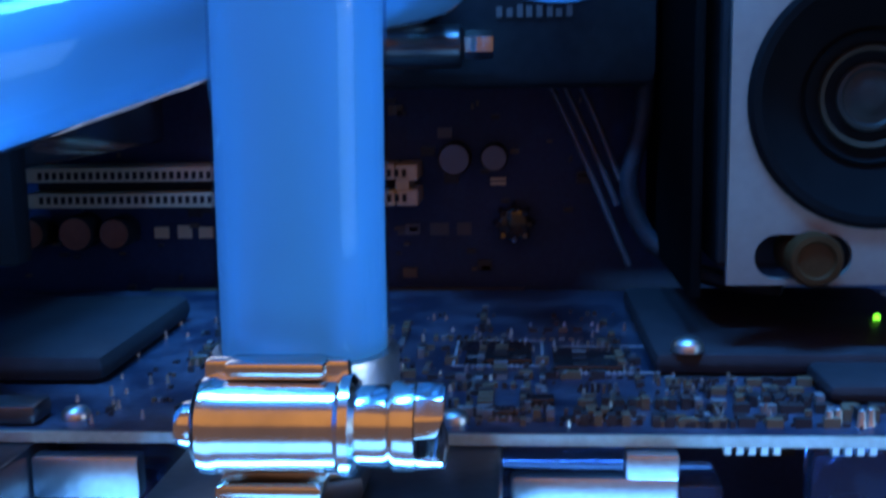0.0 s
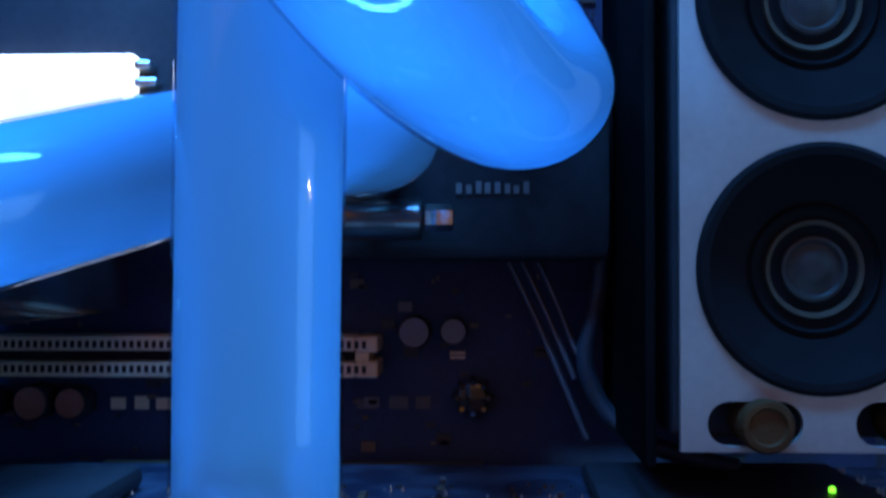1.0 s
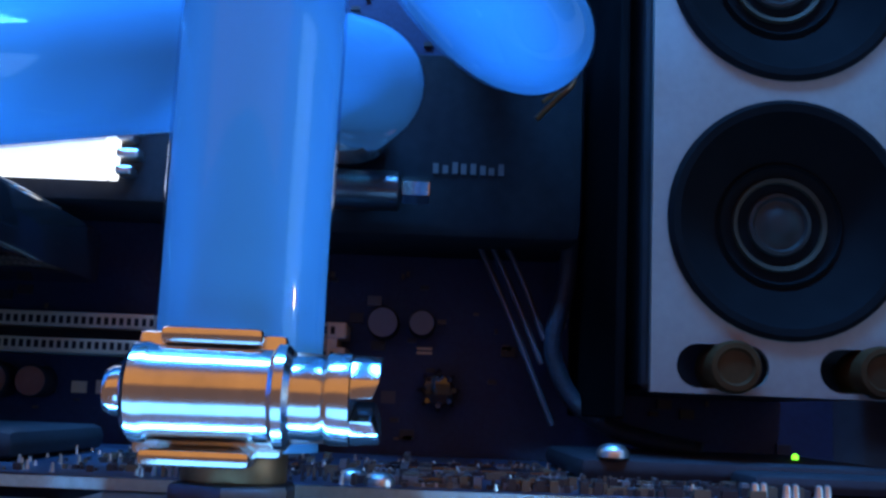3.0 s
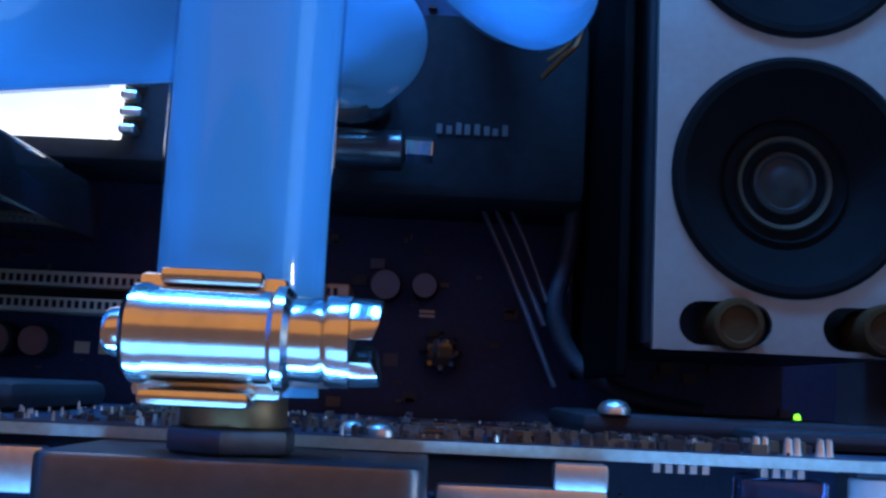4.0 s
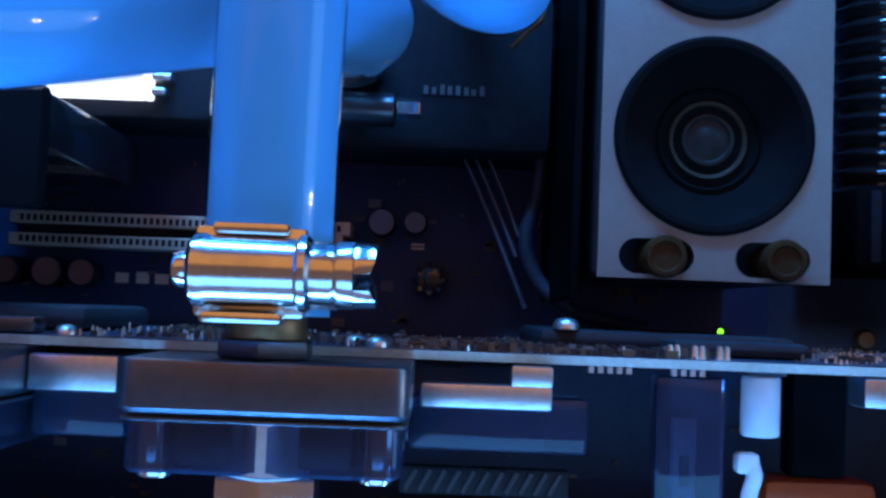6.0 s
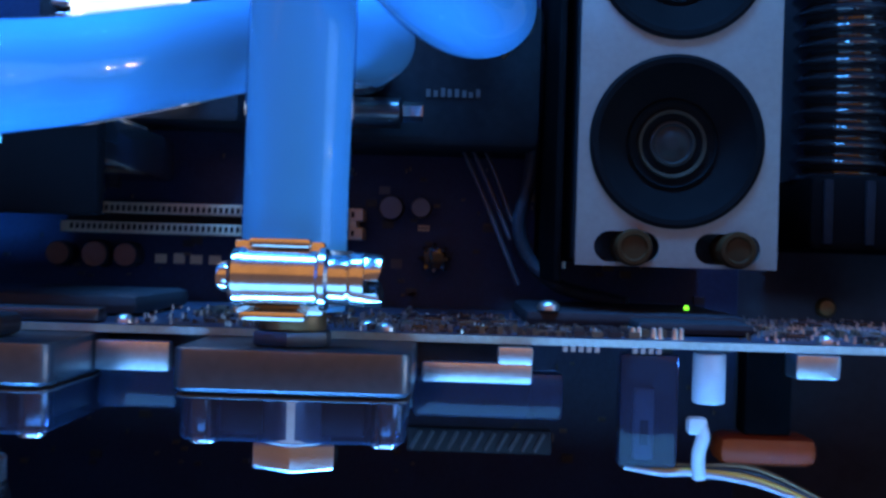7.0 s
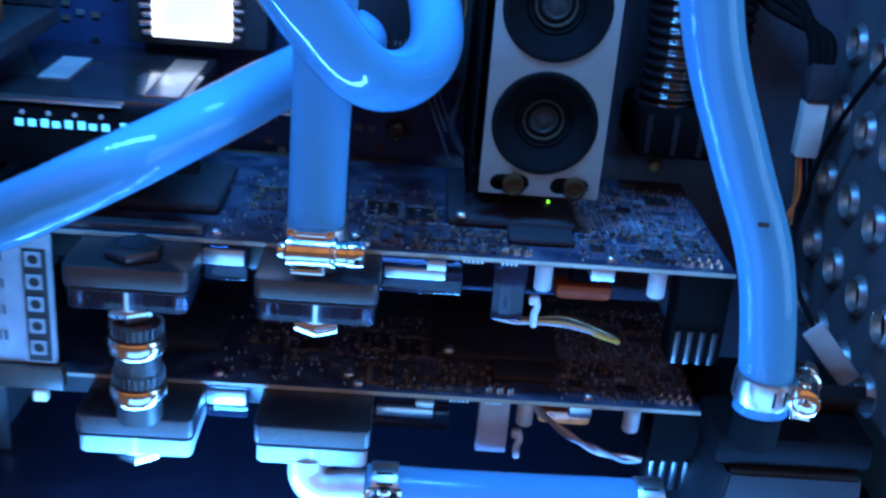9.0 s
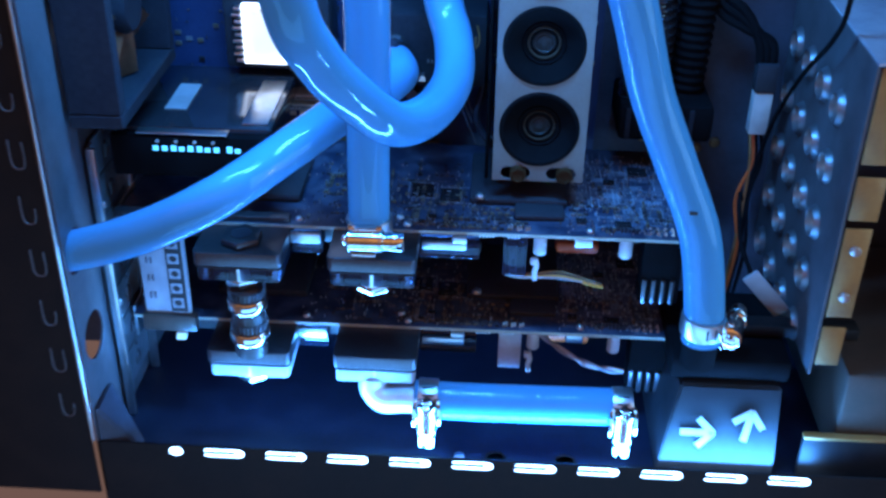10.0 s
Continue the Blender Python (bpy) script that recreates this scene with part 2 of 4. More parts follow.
def join(out, b):
    me = bpy.data.meshes.new("scratch")
    b.to_mesh(me)
    b.free()
    out.from_mesh(me)
    bpy.data.meshes.remove(me)
    return out


def rod(p, q, r, r2=None, seg=24, bevel=0.0, bm=None, caps=True):
    out = bm or bmesh.new()
    b = bmesh.new()
    p, q = Vector(p), Vector(q)
    d = q - p
    m = Matrix.Translation((p + q) / 2) @ d.to_track_quat("Z", "Y").to_matrix().to_4x4()
    bmesh.ops.create_cone(b, cap_ends=caps, segments=seg, radius1=r, radius2=r if r2 is None else r2, depth=d.length, matrix=m)
    if bevel:
        rims = [e for e in b.edges if any(len(f.verts) > 4 for f in e.link_faces)]
        bmesh.ops.bevel(b, geom=rims, offset=bevel, segments=2, affect="EDGES", profile=0.5)
    return join(out, b)


def spin(profile, m, seg=40, bm=None):
    """A lathe body: (radius, height) pairs about the z axis of m."""
    out = bm or bmesh.new()
    rings = []
    for r, h in profile:
        rings.append([out.verts.new(m @ Vector((r * math.cos(2 * math.pi * k / seg), r * math.sin(2 * math.pi * k / seg), h))) for k in range(seg)])
    for a, b in zip(rings, rings[1:]):
        for k in range(seg):
            out.faces.new((a[k], a[(k + 1) % seg], b[(k + 1) % seg], b[k]))
    out.faces.new(rings[-1])
    out.faces.new(rings[0][::-1])
    return out


def glide(points, steps=14):
    """A smooth line through the points."""
    pts = [Vector(p) for p in points]
    pts = [2 * pts[0] - pts[1], *pts, 2 * pts[-1] - pts[-2]]
    line = []
    for i in range(1, len(pts) - 2):
        a, b, c, d = pts[i - 1:i + 3]
        for k in range(steps):
            t = k / steps
            line.append(0.5 * (2 * b + (c - a) * t + (2 * a - 5 * b + 4 * c - d) * t * t + (3 * b - a - 3 * c + d) * t ** 3))
    return line + [pts[-2]]


def hose(points, r, seg=28, steps=14, bm=None, ripple=0.0, pitch=0.004):
    """A round hose along a smooth line; ripple makes it a corrugated conduit."""
    out = bm or bmesh.new()
    line = glide(points, steps)
    up = Vector((0.3, 0.2, 0.9)).normalized()
    rings, run = [], 0.0
    for i, p in enumerate(line):
        d = (line[min(i + 1, len(line) - 1)] - line[max(i - 1, 0)]).normalized()
        side = d.cross(up)
        if side.length < 1e-4:
            side = d.orthogonal()
        side.normalize()
        up = side.cross(d).normalized()
        run += (p - line[max(i - 1, 0)]).length
        rr = r * (1 + ripple * math.cos(2 * math.pi * run / pitch))
        rings.append([out.verts.new(p + rr * (math.cos(a) * side + math.sin(a) * up)) for a in (2 * math.pi * k / seg for k in range(seg))])
    for a, b in zip(rings, rings[1:]):
        for k in range(seg):
            out.faces.new((a[k], a[(k + 1) % seg], b[(k + 1) % seg], b[k]))
    out.faces.new(rings[0][::-1])
    out.faces.new(rings[-1])
    bmesh.ops.recalc_face_normals(out, faces=out.faces[:])
    return out


def sheet_with_holes(name, origin, u, v, width, height, thick, holes, mat, parent=None, label="", kind=""):
    """A plate with through holes: holes are (u, v, half width, half height, corner steps)."""
    bm = bmesh.new()
    u, v = Vector(u), Vector(v)
    n = u.cross(v)
    o = Vector(origin)
    loops = [[(0, 0), (width, 0), (width, height), (0, height)]]
    for cu, cv, hu, hv, k in holes:
        r = min(hu, hv)
        ring = []
        for sx, sy, a0 in ((1, 1, 0), (-1, 1, 90), (-1, -1, 180), (1, -1, 270)):
            for i in range(k + 1):
                a = radians(a0 + 90 * i / k)
                ring.append((cu + sx * (hu - r) + r * math.cos(a), cv + sy * (hv - r) + r * math.sin(a)))
        clean = []
        for q in ring:
            if not clean or math.dist(q, clean[-1]) > 1e-6:
                clean.append(q)
        if math.dist(clean[0], clean[-1]) < 1e-6:
            clean.pop()
        loops.append(clean)
    edges = []
    for ring in loops:
        vs = [bm.verts.new(o + u * a + v * b) for a, b in ring]
        edges += [bm.edges.new((vs[i], vs[(i + 1) % len(vs)])) for i in range(len(vs))]
    bmesh.ops.triangle_fill(bm, use_beauty=True, use_dissolve=False, edges=edges)
    got = bmesh.ops.extrude_face_region(bm, geom=bm.faces[:])
    bmesh.ops.translate(bm, verts=[g for g in got["geom"] if isinstance(g, bmesh.types.BMVert)], vec=n * thick)
    bmesh.ops.recalc_face_normals(bm, faces=bm.faces[:])
    return link(name, bm, mat, parent, label, kind=kind)


def print_mark(x, y, z, w, h, k):
    """A plain printed bar, its height and width a little uneven."""
    return box((x + 0.06 * w * (k % 3), y - 0.0003, z), (x + w * (0.80 + 0.05 * (k % 3)), y, z + h * (0.78 + 0.11 * (k % 3))))


# ---- the case ----
SIDE = 0.229
tray = tagged(link("wall_tray", box((-0.30, TRAY, -0.16), (0.50, TRAY + 0.002, 0.42)), M_TRAY), "blue-grey steel motherboard tray", "wall", kind="structure")
floor = tagged(link("floor", box((REAR, FRONT + 0.0045, FLOOR - 0.0015), (0.50, TRAY - 0.001, FLOOR)), M_FLOOR), "dark steel case floor", "floor", kind="structure")
tagged(link("ceiling", box((-0.30, FRONT, 0.40), (0.50, TRAY - 0.001, 0.402)), M_CASE_DARK), "dark steel case roof", "ceiling", kind="structure")
rear = sheet_with_holes("wall_rear", (REAR, FRONT, FLOOR - 0.02), (0, 1, 0), (0, 0, 1), TRAY - FRONT - 0.001, 0.54, 0.0012,
                        [(0.0180, 0.0880, 0.0125, 0.0125, 8), (0.0130, 0.1395, 0.0114, 0.0114, 8)], M_CASE, kind="structure")
tagged(rear, "zinc steel rear wall with round hose holes", "wall")
# front flange on the rear corner with stamped tongues
flange = sheet_with_holes("trim_rear_flange", (REAR - 0.002, FRONT - 0.001, FLOOR - 0.02), (-1, 0, 0), (0, 0, 1), 0.06, 0.54, 0.0012, [], M_CASE_DARK, kind="structure")
tagged(flange, "black painted rear flange with stamped marks", "trim")
for k in range(15):
    x, z = REAR - 0.0105, -0.0805 + 0.0276 * k
    mark = hose(((x - 0.0030, FRONT - 0.0012, z + 0.0070), (x - 0.0030, FRONT - 0.0012, z - 0.0030), (x - 0.0020, FRONT - 0.0012, z - 0.0062), (x, FRONT - 0.0012, z - 0.0070), (x + 0.0020, FRONT - 0.0012, z - 0.0062), (x + 0.0030, FRONT - 0.0012, z - 0.0030), (x + 0.0030, FRONT - 0.0012, z + (0.0060 if k % 2 else 0.0010))), 0.0004, 8, 6)
    part("stamped_mark", mark, M_CASE, flange)
part("folded_edge", rod((REAR - 0.0006, FRONT - 0.0016, FLOOR + 0.016), (REAR - 0.0006, FRONT - 0.0016, 0.36), 0.0009, seg=10), M_STEEL, flange)
# foot lip with the row of lit slots
SLOT0, PITCH = -0.0597, 0.03164
lip = sheet_with_holes("trim_foot_lip", (REAR, FRONT, FLOOR - 0.045), (1, 0, 0), (0, 0, 1), 0.43, 0.0590, -0.0012,
                       [(SLOT0 + PITCH * k - REAR, 0.0545, 0.0108, 0.0028, 4) for k in range(10)] + [(SLOT0 - PITCH + 0.0072 - REAR, 0.0545, 0.0036, 0.0028, 4)], M_CASE_DARK, kind="structure")
tagged(lip, "black steel foot lip with long slots", "trim")
for k in range(10):
    x = SLOT0 + PITCH * k
    link("tongue", box((x - 0.0108, FRONT - 0.0002, FLOOR + 0.0090), (x + 0.0062, FRONT + 0.0010, FLOOR + 0.0106), 0.0003), M_CASE_DARK, lip)

# cold cathode lamp that lies behind the foot lip
lamp = thing("cathode_lamp", "pale blue glowing cathode lamp tube behind the lip", "lamp")
part("glow_tube", rod((-0.10, FRONT + 0.004, FLOOR + 0.0065), (0.245, FRONT + 0.004, FLOOR + 0.0065), 0.0022, seg=12), M_LAMP, lamp)
for x in (-0.103, 0.245):
    part("end_cap", rod((x, FRONT + 0.004, FLOOR + 0.0065), (x + 0.003, FRONT + 0.004, FLOOR + 0.0065), 0.0026, seg=12), M_BLACK, lamp)

# rear slot covers: perforated steel strips
for i in range(7):
    zc = 0.0330 - 0.0212 * i
    cover = thing("slot_cover", "perforated zinc steel expansion slot cover", "slot cover", "slot covers")
    sheet_with_holes("strip", (REAR + 0.0035, -0.0020, zc - 0.0100), (0, 1, 0), (0, 0, 1), 0.0350, 0.0200, 0.001,
                     [(0.0170, 0.0080, 0.0046, 0.0048, 5), (0.0170, 0.0172, 0.0015, 0.0014, 3)], M_RIM, cover)
    part("backing", box((REAR + 0.0022, -0.0010, zc - 0.0095), (REAR + 0.0032, 0.0320, zc + 0.0095)), M_CASE_DARK, cover, smooth=False)
    part("tongue", box((REAR + 0.0036, 0.0137, zc - 0.0066), (REAR + 0.0044, 0.0163, zc + 0.0008), 0.0003), M_RIM, cover, smooth=False)
rail = thing("slot_rail", "folded zinc steel rail beside the slot covers", "rail")
part("web", box((REAR + 0.0035, -0.0062, -0.1180), (REAR + 0.0048, -0.0024, 0.0420)), M_CASE, rail)
part("lip", box((REAR + 0.0035, -0.0095, -0.1180), (REAR + 0.0080, -0.0066, 0.0420), 0.0008), M_STEEL, rail)
part("back_lip", box((REAR + 0.0035, 0.0335, -0.1180), (REAR + 0.0085, 0.0358, 0.0420), 0.0008), M_STEEL, rail)
for z in (-0.045, 0.012):
    part("screw", rod((REAR + 0.0080, -0.0080, z), (REAR + 0.0095, -0.0080, z), 0.0018, bevel=0.0006), M_STEEL, rail)
gusset = thing("corner_gusset", "bent zinc steel gusset in the rear foot corner", "gusset")
bm = bmesh.new()
va = [bm.verts.new(v) for v in ((REAR + 0.002, FRONT + 0.001, -0.085), (REAR + 0.002, FRONT + 0.001, -0.1180), (REAR + 0.024, FRONT + 0.006, -0.1180), (REAR + 0.002, FRONT + 0.022, -0.085))]
vb = [bm.verts.new(v.co + Vector((0.0012, 0.0012, 0))) for v in va]
bm.faces.new(va[:3])
bm.faces.new((va[0], va[2], va[3]))
bm.faces.new((vb[2], vb[1], vb[0]))
bm.faces.new((vb[3], vb[2], vb[0]))
for i in range(4):
    bm.faces.new((va[i], vb[i], vb[(i + 1) % 4], va[(i + 1) % 4]))
bmesh.ops.recalc_face_normals(bm, faces=bm.faces[:])
part("sheet", bm, M_TRAY, gusset, smooth=False)

# exhaust fan on the rear wall
fan = thing("exhaust_fan", "dark square exhaust fan on the rear wall", "fan")
fm = Matrix.Translation((REAR + 0.016, 0.0240, 0.1030)) @ Matrix.Rotation(radians(90), 4, "Y")
bm = bmesh.new()
for a, b in (((-0.045, -0.045), (0.045, -0.038)), ((-0.045, 0.038), (0.045, 0.045)), ((-0.045, -0.038), (-0.038, 0.038)), ((0.038, -0.038), (0.045, 0.038))):
    box((REAR + 0.0035, 0.0240 + a[0], 0.1030 + a[1]), (REAR + 0.0285, 0.0240 + b[0], 0.1030 + b[1]), 0.001, bm)
part("frame", bm, M_SOOT, fan, smooth=False)
part("hub", spin([(0.001, -0.010), (0.014, -0.010), (0.015, 0.006), (0.013, 0.009), (0.001, 0.009)], fm), M_SOOT, fan)
for k in range(7):
    bm = box((0.013, -0.008, -0.0008), (0.037, 0.008, 0.0008), 0.0004)
    bmesh.ops.transform(bm, matrix=fm @ Matrix.Rotation(2 * math.pi * k / 7, 4, "Z") @ Matrix.Rotation(radians(32), 4, "X"), verts=bm.verts[:])
    part("blade", bm, M_BLOOD, fan)

# drive cage wall on the other side, with big flanged holes
rows = [(y, z) for j, z in enumerate((0.0690, 0.0390, 0.0090, -0.0210, -0.0510)) for y in (0.0920, 0.0640, 0.0360, 0.0085)]
cage = sheet_with_holes("wall_drive_cage", (SIDE, CAGE + 0.006, FLOOR + 0.062), (0, 1, 0), (0, 0, 1), TRAY - CAGE - 0.007, 0.1035 - FLOOR - 0.062, 0.0012,
                        [(y - CAGE - 0.006, z - FLOOR - 0.062, 0.0066, 0.0066, 6) for y, z in rows if z > -0.06], M_CASE, kind="structure")
tagged(cage, "blue-lit steel drive cage wall with round holes", "wall")
for y, z in rows:
    bm = spin([(0.0065, 0.0012), (0.0063, -0.0018), (0.0066, -0.0030), (0.0072, -0.0030), (0.0078, -0.0014), (0.0090, -0.0001)],
              Matrix.Translation((SIDE - 0.0002, y, z)) @ Matrix.Rotation(radians(90), 4, "Y"), 24)
    for f in [f for f in bm.faces if len(f.verts) > 4]:
        bm.faces.remove(f)
    part("hole_rim", bm, M_RIM, cage)
tagged(link("wall_cage_inside", box((SIDE + 0.10, CAGE + 0.01, FLOOR + 0.002), (SIDE + 0.102, TRAY - 0.001, 0.30)), M_CASE_DARK), "dark inner cage wall", "wall", kind="structure")
tagged(link("trim_cage_shelf", box((SIDE - 0.0006, CAGE + 0.004, 0.1037), (0.50, TRAY - 0.001, 0.1052), 0.0005), M_SHELF), "steel shelf folded over the drive cage", "trim", kind="structure")
# warm lacquered front flange of the cage with stepped notches
gold = thing("cage_flange", "warm lacquered steel flange of the drive cage", "flange")
for z0, z1, w in ((0.058, 0.1025, 0.018), (0.030, 0.052, 0.013), (-0.022, 0.026, 0.012), (-0.050, -0.028, 0.011)):
    part("plate", box((SIDE + 0.002, CAGE + 0.005, z0), (SIDE + 0.002 + w, CAGE + 0.0065, z1), 0.0005), M_GOLD, gold)
for z in (0.015, -0.010):
    part("screw", rod((SIDE + 0.008, CAGE + 0.005, z), (SIDE + 0.008, CAGE + 0.003, z), 0.0026, bevel=0.0006), M_STEEL, gold)
bay = thing("drive_bay", "dark drive bay box with a pale front edge", "drive bay")
part("body", box((SIDE + 0.020, CAGE + 0.006, -0.110), (0.45, 0.10, -0.056), 0.002), M_BAY, bay)
part("edge", box((SIDE + 0.004, CAGE + 0.001, -0.0940), (0.45, CAGE + 0.0055, -0.0920), 0.0006), M_GOLD, bay)
part("front", box((SIDE + 0.004, CAGE + 0.002, -0.168), (0.45, CAGE + 0.0055, -0.0945), 0.001), M_CASE_DARK, bay)

# ---- motherboard ----
board = thing("motherboard", "black motherboard on the tray", "motherboard")
MB = 0.107
part("circuit_board", box((-0.122, MB, -0.118), (0.128, MB + 0.0016, 0.19), 0.0003), M_MB, board, smooth=False)
for k in range(7):
    part("standoff", rod((-0.11 + 0.115 * (k % 3), MB + 0.0016, -0.10 + 0.13 * (k // 3)), (-0.11 + 0.115 * (k % 3), TRAY, -0.10 + 0.13 * (k // 3)), 0.003, seg=6), M_BRASS, board)
rnd = random.Random(4)
bm = bmesh.new()
for k in range(420):
    x, z = rnd.uniform(-0.115, 0.122), rnd.uniform(-0.05, 0.12)
    s = rnd.choice(((0.0012, 0.0006), (0.0020, 0.0010), (0.0006, 0.0012), (0.0032, 0.0022)))
    box((x, MB - 0.0010, z), (x + s[0], MB - 0.0001, z + s[1]), 0, bm)
link("surface_grit", bm, M_SMD, board, kind="stuff")


def edge_slot(parent, x0, x1, z, h, mat):
    """An expansion slot: a body with two rows of contact windows and an open end."""
    s = part("expansion_slot", box((x0, MB - 0.012, z), (x1 - 0.005, MB, z + h * 0.36), 0.0004), mat, parent, "ivory expansion slot", False)
    part("upper_rail", box((x0, MB - 0.012, z + h * 0.64), (x1 - 0.005, MB, z + h), 0.0004), mat, s, smooth=False)
    part("groove", box((x0, MB - 0.006, z + h * 0.36), (x1 - 0.005, MB, z + h * 0.64)), M_BLACK, s, smooth=False)
    bm = box((x1 - 0.0049, MB - 0.012, z), (x1, MB, z + h * 0.40), 0.0005)
    box((x1 - 0.0049, MB - 0.012, z + h * 0.60), (x1, MB, z + h), 0.0005, bm)
    box((x1 - 0.0049, MB - 0.012, z + h * 0.40), (x1 - 0.0020, MB, z + h * 0.60), 0, bm)
    part("end", bm, mat, s, smooth=False)
    bm = bmesh.new()
    n = int((x1 - x0 - 0.004) / 0.00165)
    for k in range(n):
        x = x1 - 0.0030 - 0.00165 * k
        for zz in (z + h * 0.20, z + h * 0.80):
            box((x - 0.00045, MB - 0.0122, zz - h * 0.09), (x + 0.00045, MB - 0.0118, zz + h * 0.09), 0, bm)
    link("contact_grit", bm, M_BLACK, s, kind="stuff")


edge_slot(board, -0.070, 0.0172, 0.0193, 0.0090, M_IVORY)
# round solid capacitors and print under the slot
for x, z, r, m in ((-0.0612, 0.0130, 0.0040, M_COPPER), (-0.0522, 0.0130, 0.0036, M_COPPER), (-0.072, 0.0130, 0.0036, M_COPPER), (0.0248, 0.0290, 0.0036, M_CAPTOP), (0.0335, 0.0292, 0.0030, M_CAPTOP), (0.0465, 0.0640, 0.0036, M_BLACK)):
    c = part("capacitor", rod((x, MB, z), (x, MB - 0.0080, z), r, bevel=0.0006), M_BLACK, board)
    b = rod((x, MB - 0.0080, z), (x, MB - 0.0084, z), r * 0.9)
    part("top", b, m, c)
for x0, x1, z0, z1, m in ((-0.0455, -0.0412, 0.0108, 0.0142, M_PRINT), (-0.0402, -0.0360, 0.0108, 0.0142, M_PRINT), (-0.0350, -0.0305, 0.0108, 0.0142, M_PRINT), (-0.0294, -0.0250, 0.0108, 0.0142, M_PRINT),
                          (0.0112, 0.0170, 0.0112, 0.0140, M_DIMPRINT), (0.0180, 0.0235, 0.0112, 0.0140, M_DIMPRINT), (0.0243, 0.0285, 0.0112, 0.0140, M_DIMPRINT)):
    bm = print_mark(x0, MB - 0.0001, z0, x1 - x0, z1 - z0, int(x0 * 10000) % 7)
    part("print_bar", bm, m, board, smooth=False)
part("print_bar", box((0.0325, MB - 0.0005, 0.0226), (0.0360, MB - 0.0001, 0.0232)), M_PRINT, board, smooth=False)
part("print_bar", box((0.0325, MB - 0.0005, 0.0236), (0.0360, MB - 0.0001, 0.0242)), M_PRINT, board, smooth=False)

# chipset cooler with hose barbs, black, near the loop
block = thing("chipset_block", "black chipset water block with hose barbs", "water block")
part("body", box((-0.006, 0.0745, 0.0445), (0.066, MB - 0.001, 0.0840), 0.003), M_SOOT, block)
for k in range(8):
    part("print_bar", print_mark(0.0348 + 0.0019 * k, 0.0743, 0.0580, 0.0014, (0.0026, 0.0019, 0.0024, 0.0027, 0.0025, 0.0019, 0.0019, 0.0026)[k], k), M_DIMPRINT, block, smooth=False)
part("barb", spin([(0.006, 0), (0.0075, 0.002), (0.006, 0.005), (0.0075, 0.007), (0.005, 0.011)], pose(0.0185, 0.0745, 0.066, 90)), M_NICKEL, block)
fit1 = thing("hose_clamp_screw", "nickel hose clamp screw beside the chipset block", "clamp screw")
part("barrel", rod((0.0120, 0.0670, 0.0525), (0.0285, 0.0670, 0.0525), 0.0040, bevel=0.0006), M_DARKMETAL, fit1)
part("head", rod((0.0288, 0.0670, 0.0528), (0.0345, 0.0670, 0.0528), 0.0027, seg=6, bevel=0.0004), M_NICKEL, fit1)
part("band", rod((0.0185, 0.0480, 0.066), (0.0185, 0.0590, 0.066), 0.0103), M_NICKEL, fit1)

hook = thing("wire_hook", "thin brass wire hook beside the loop", "hook")
part("wire", hose(((0.0545, 0.0605, 0.0665), (0.0585, 0.0605, 0.0708), (0.0614, 0.0605, 0.0740), (0.0618, 0.0605, 0.0790), (0.0606, 0.0605, 0.0840)), 0.0006, 8, 6), M_BRASS, hook)
part("wire", hose(((0.0555, 0.0590, 0.0695), (0.0595, 0.0590, 0.0733), (0.0601, 0.0590, 0.0785)), 0.0005, 8, 6), M_BRASS, hook)

# bright panel, its glow put in as emission, with finned heatsink round it
sink = thing("lit_heatsink", "finned dark heatsink round a white panel brightened by emission", "heatsink")
part("body", box((-0.072, 0.078, 0.050), (-0.016, MB - 0.001, 0.112), 0.002), M_BLACK, sink)
part("panel", box((-0.0590, 0.0752, 0.0566), (-0.0322, 0.0778, 0.0838), 0.0006), M_INNER, sink, "shiny inner plate with brightness from emission")
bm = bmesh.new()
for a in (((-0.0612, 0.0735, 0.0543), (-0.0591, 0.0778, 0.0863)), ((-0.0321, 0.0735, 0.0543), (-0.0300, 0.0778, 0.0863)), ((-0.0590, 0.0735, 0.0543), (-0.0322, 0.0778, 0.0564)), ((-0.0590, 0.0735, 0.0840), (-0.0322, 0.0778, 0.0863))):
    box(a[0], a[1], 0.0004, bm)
part("frame", bm, M_FRAME_GLOW, sink, "white frame with overexposed glow from emission", False)
for k in range(9):
    z = 0.0550 + 0.0035 * k
    part("fin", box((-0.0298, 0.0730, z), (-0.0262 + 0.0012 * (k % 2), 0.0778, z + 0.0020), 0.0007), M_STEEL, sink, smooth=False)
    part("fin", box((-0.0655 - 0.0012 * (k % 2), 0.0730, z), (-0.0614, 0.0778, z + 0.0020), 0.0007), M_STEEL, sink, smooth=False)

# thin leads and a sleeved cable in front of the board
lead_group = "thin leads by the board"
for a, b, c in (((0.0452, 0.087, 0.0455), (0.0526, 0.085, 0.0291), (0.0614, 0.084, 0.0080)), ((0.0468, 0.087, 0.0480), (0.0537, 0.085, 0.0328), (0.0589, 0.084, 0.0205)), ((0.0494, 0.087, 0.0492), (0.0547, 0.085, 0.0376), (0.0594, 0.084, 0.0255))):
    tagged(link("thin_lead", hose((a, b, c), 0.00062, 10), M_LEAD, smooth=True), "thin bare metal lead before the black board", "lead", lead_group)
cable = thing("sleeved_cable", "black braided cable curving down by the cooler", "cable")
